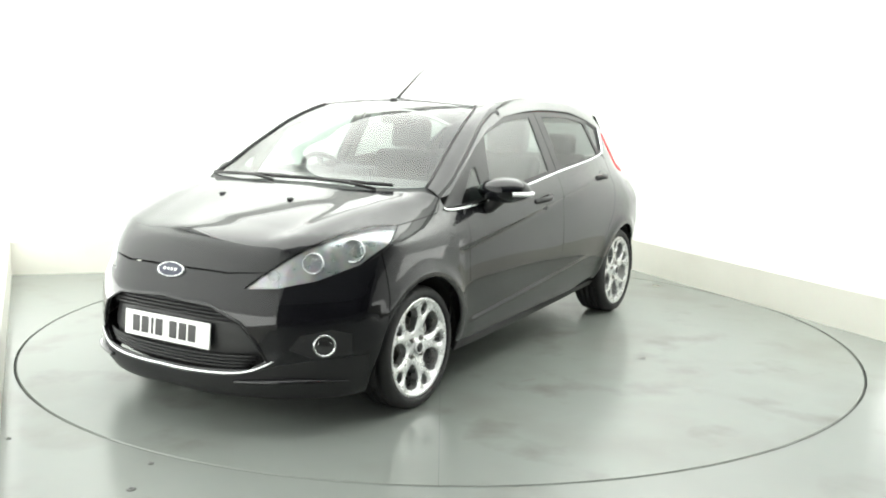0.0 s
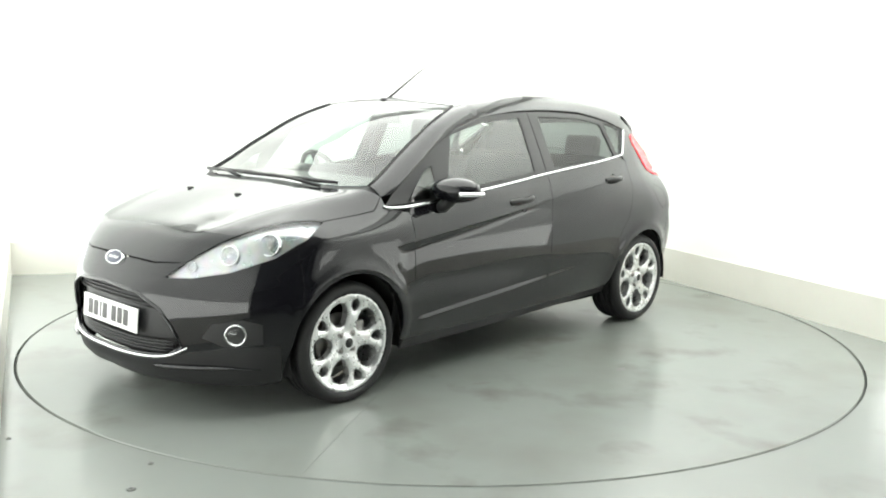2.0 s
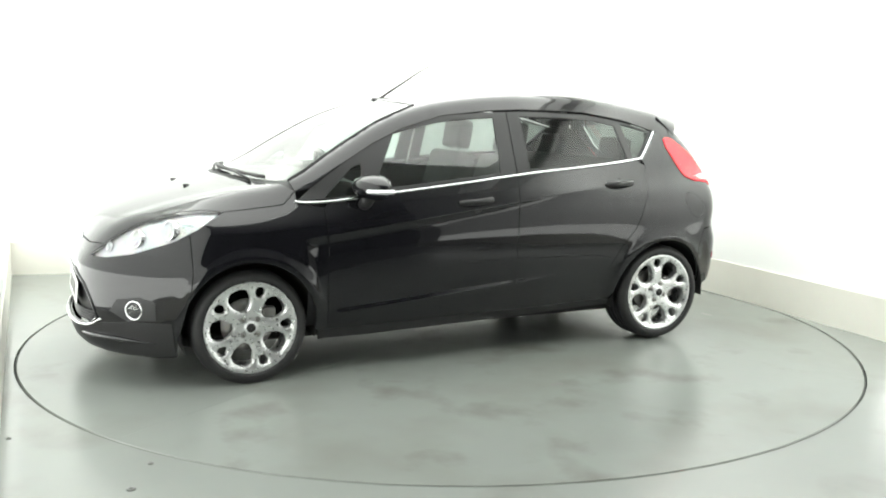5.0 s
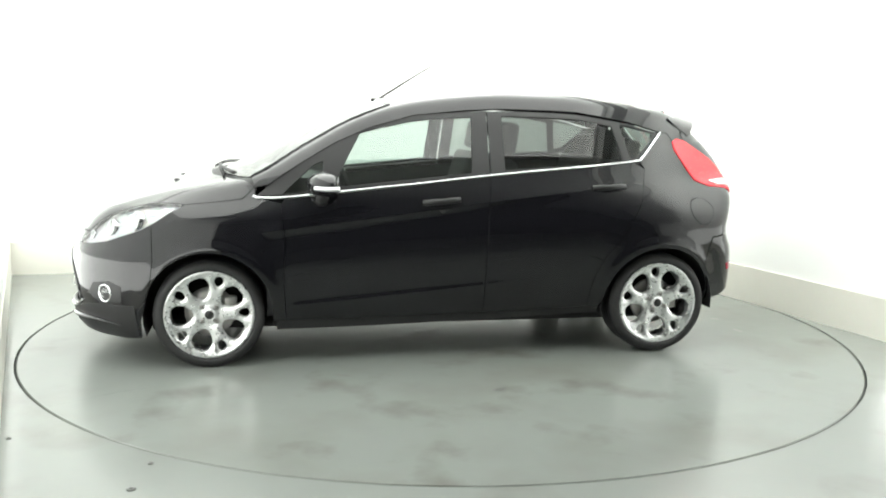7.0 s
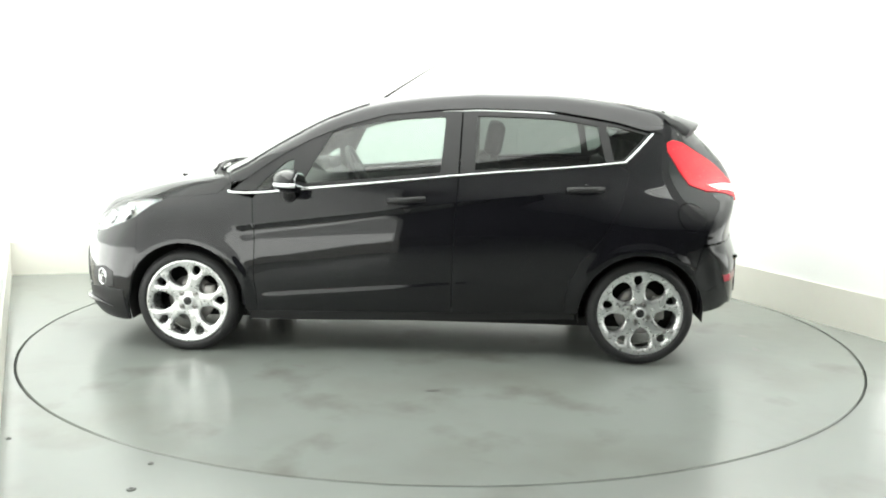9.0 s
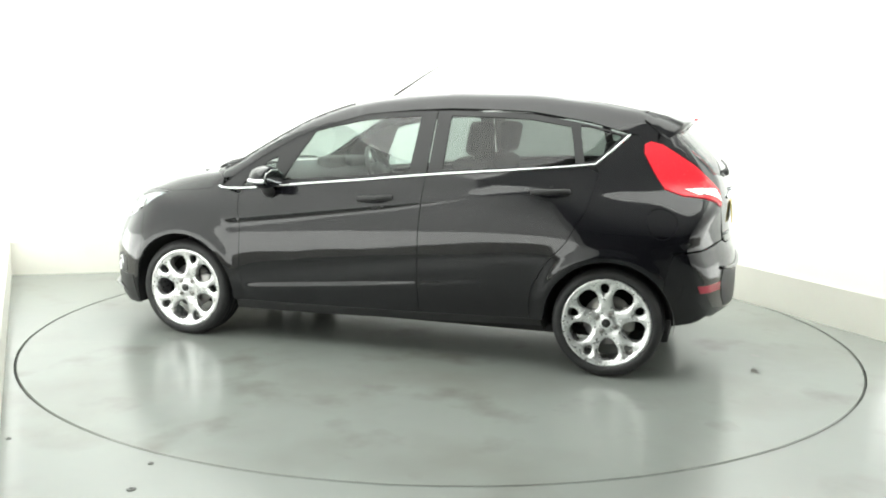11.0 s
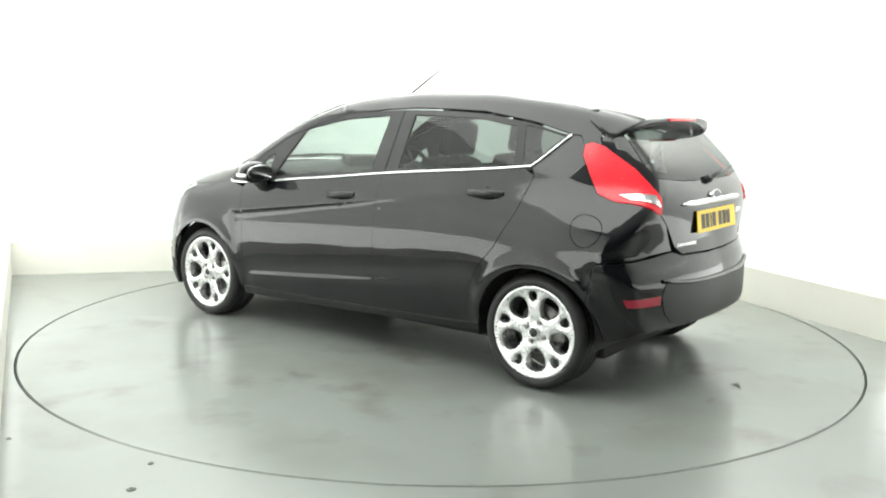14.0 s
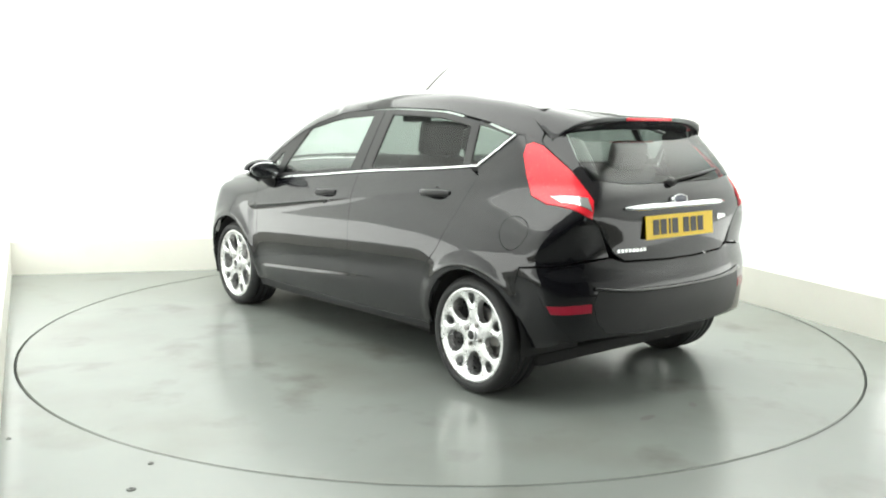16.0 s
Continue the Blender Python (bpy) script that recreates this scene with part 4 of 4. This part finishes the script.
def interior(car):
    bm = bmesh.new()
    slab(bm, (3.1, 1.30, .06), Matrix.Translation((0, 0, .20)), .02)
    part("underbody", bm, DARK, car, smooth=False)
    # inner skins of the doors and flanks
    tub = [(.95, .78, .24), (.95, .78, .86), *[(x, .78, on_line(BELT, x) - .012) for x in (.9, .6, .3, 0, -.3, -.6, -.9, -1.1)], (-1.40, .66, 1.0), (-1.60, .66, .80), (-1.60, .70, .66), (-.85, .78, .64), (-.80, .78, .24)]
    panel("door_card", tub, SIDEWAY, DASH, car, lift=-.065, gap=0, thick=0, step=.06)
    bm = bmesh.new()
    prof = [(1.02, .93), (.95, .985), (.72, .985), (.60, .955), (.58, .87), (.66, .70), (.72, .40)]
    rows = [[bm.verts.new((x, y, z + .02 * (1 - (y / .7) ** 2))) for x, z in prof] for y in np.linspace(-.68, .68, 11)]
    for a, b in zip(rows, rows[1:]):
        for i in range(len(prof) - 1):
            bm.faces.new((a[i], b[i], b[i + 1], a[i + 1]))
    dash = part("dashboard", bm, DASH, car)
    bm = bmesh.new()
    slab(bm, (.16, .34, .07), Matrix.Translation((.68, -.36, 1.0)), .03)
    part("instrument_hood", bm, DASH, dash)
    bm = bmesh.new()
    slab(bm, (.10, .24, .10), Matrix.Translation((.66, 0, 1.0)), .02)
    part("centre_console", bm, DASH, dash)
    # steering wheel before the right-hand seat
    m = Matrix.Translation((.46, -.36, .935)) @ Matrix.Rotation(radians(-65), 4, "Y")
    bm = bmesh.new()
    ring = [(.178 * math.cos(t), .178 * math.sin(t)) for t in np.arange(33) / 32 * 2 * math.pi]
    tube(bm, [m @ Vector((x, y, 0)) for x, y in ring], .016, 8, ends=False)
    sw = part("steering_wheel", bm, TRIM, car)
    bm = bmesh.new()
    lathe(bm, [(.07, -.03), (.07, .01), (.05, .025), (.0005, .028)], 24, m)
    for ang in (0, 180, 270):
        slab(bm, (.12, .035, .02), m @ Matrix.Rotation(radians(ang), 4, "Z") @ Matrix.Translation((.11, 0, 0)), .006)
    part("wheel_hub", bm, DASH, sw)
    # seats
    for x, y, tops in ((-.12, .36, .63), (-.12, -.36, .63)):
        bm = bmesh.new()
        slab(bm, (.50, .48, .16), Matrix.Translation((x + .14, y, .50)) @ Matrix.Rotation(radians(-8), 4, "Y"), .05, 3)
        seat = part("front_seat", bm, FABRIC, car, "dark grey fabric front seat")
        bm = bmesh.new()
        slab(bm, (.14, .46, .60), Matrix.Translation((x - .20, y, .80)) @ Matrix.Rotation(radians(-17), 4, "Y"), .05, 3)
        part("backrest", bm, FABRIC, seat)
        bm = bmesh.new()
        slab(bm, (.10, .27, .19), Matrix.Translation((x - .315, y, 1.20)) @ Matrix.Rotation(radians(-10), 4, "Y"), .04, 3)
        part("headrest", bm, FABRIC, seat)
        for dy in (-.06, .06):
            bm = bmesh.new()
            tube(bm, [(x - .30, y + dy, 1.13), (x - .285, y + dy, 1.04)], .007, 6)
            part("headrest_post", bm, CHROME, seat)
    bm = bmesh.new()
    slab(bm, (.46, 1.20, .16), Matrix.Translation((-.80, 0, .52)), .05, 3)
    bench = part("rear_bench", bm, FABRIC, car, "dark grey fabric rear bench")
    bm = bmesh.new()
    slab(bm, (.14, 1.20, .56), Matrix.Translation((-1.08, 0, .80)) @ Matrix.Rotation(radians(-18), 4, "Y"), .05, 3)
    part("backrest", bm, FABRIC, bench)
    for y in (.36, -.36):
        bm = bmesh.new()
        slab(bm, (.09, .25, .15), Matrix.Translation((-1.19, y, 1.13)) @ Matrix.Rotation(radians(-10), 4, "Y"), .035, 3)
        part("headrest", bm, FABRIC, bench)
    bm = bmesh.new()
    slab(bm, (.36, 1.0, .02), Matrix.Translation((-1.45, 0, .97)), .006)
    part("parcel_shelf", bm, DASH, car)
    # headlining and inner mirror
    lining = [(.24, 0, 1.40), (.23, .3, 1.39), (.2, .50, 1.37), (0, .51, 1.40), (-.5, .49, 1.42), (-1.0, .48, 1.385), (-1.33, .47, 1.32), (-1.38, 0, 1.35)]
    panel("headlining", mirrored(lining), (0, 0, -1), PALE, car, lift=-.03, thick=0, both=False, step=.08)
    bm = bmesh.new()
    slab(bm, (.03, .22, .065), Matrix.Translation((.26, 0, 1.31)) @ Matrix.Rotation(radians(10), 4, "Y"), .012)
    part("inner_mirror", bm, TRIM, car)


def belongs(car):
    """Hang handles, panes and lamp pieces on the part that they sit in."""
    def middle(ob):
        return np.array([tuple(v.co) for v in ob.data.vertices]).mean(0)

    hosts = {}
    for ob in car.children:
        kind = ob.name.split(".")[0]
        if kind in ("front_door", "rear_door", "tailgate", "tail_lamp", "headlamp", "bonnet"):
            hosts.setdefault(kind, []).append((ob, middle(ob)))
    home = {"door_handle": ("front_door", "rear_door"), "front_side_window": ("front_door",), "quarter_light": ("front_door",), "rear_side_window": ("rear_door",), "rear_quarter_window": ("rear_door",),
            "door_frame": ("front_door", "rear_door"), "rear_window": ("tailgate",), "rear_wiper": ("tailgate",), "chrome_bar": ("tailgate",), "model_bars": ("tailgate",), "trim_bars": ("tailgate",),
            "reversing_lens": ("tail_lamp",), "headlamp_bowl": ("headlamp",), "lamp_ring": ("headlamp",), "washer_jet": ("bonnet",)}
    for ob in list(car.children):
        kinds = home.get(ob.name.split(".")[0])
        if kinds:
            at = middle(ob)
            host = min((h for k in kinds for h in hosts[k]), key=lambda h: np.linalg.norm(h[1] - at))[0]
            for o in (ob, *ob.children):
                o.parent = host


def build_car():
    car = tagged(new("car"), "glossy black five-door hatchback with silver alloy wheels", "car")
    mouth = shell(car)
    side_windows(car)
    front_end(car, mouth)
    rear_end(car)
    side_details(car)
    interior(car)
    belongs(car)
    wheels(car)
    p = snap([(2.02, 0, .405)])[0]
    number_plate(car, "front_plate", Matrix.Translation((p[0] - .036, 0, .408)) @ Matrix(((0, 0, 1, 0), (1, 0, 0, 0), (0, 1, 0, 0), (0, 0, 0, 1))) @ Matrix.Rotation(radians(-5), 4, "X"), WHITEPLATE, "white number plate with dark bars")
    p = snap([(-1.84, 0, .835)])[0]
    number_plate(car, "rear_plate", Matrix.Translation((p[0] - .006, 0, .835)) @ Matrix(((0, 0, -1, 0), (-1, 0, 0, 0), (0, 1, 0, 0), (0, 0, 0, 1))) @ Matrix.Rotation(radians(-7), 4, "X"), YELLOWPLATE, "yellow number plate with dark bars")
    return car


studio()
turntable = build_turntable()
car = build_car()

# ---- the turning of the table, with the car on it ----
TURN = [(0.0, 238.59), (0.5, 236.48), (1.0, 233.36), (1.5, 229.88), (2.0, 226.3), (2.5, 222.8), (3.0, 219.3), (3.5, 215.9), (4.0, 212.35), (6.5, 194.87), (7.0, 191.35), (7.5, 187.8),
        (8.0, 184.25), (8.5, 180.65), (9.0, 177.0), (11.5, 159.4), (12.0, 156.2), (12.5, 152.95), (13.0, 149.7), (13.5, 146.35), (14.0, 142.95), (14.5, 139.55), (15.0, 136.1), (15.5, 132.72), (16.0, 129.3)]


def motions():
    walk(turntable, [(t, pose(0, 0, 0, 0, 0, a - 238.59)) for t, a in TURN])
    walk(car, [(t, pose(0, 0, 0, 0, 0, a) @ pose(.131, -.084, 0)) for t, a in TURN])


motions()
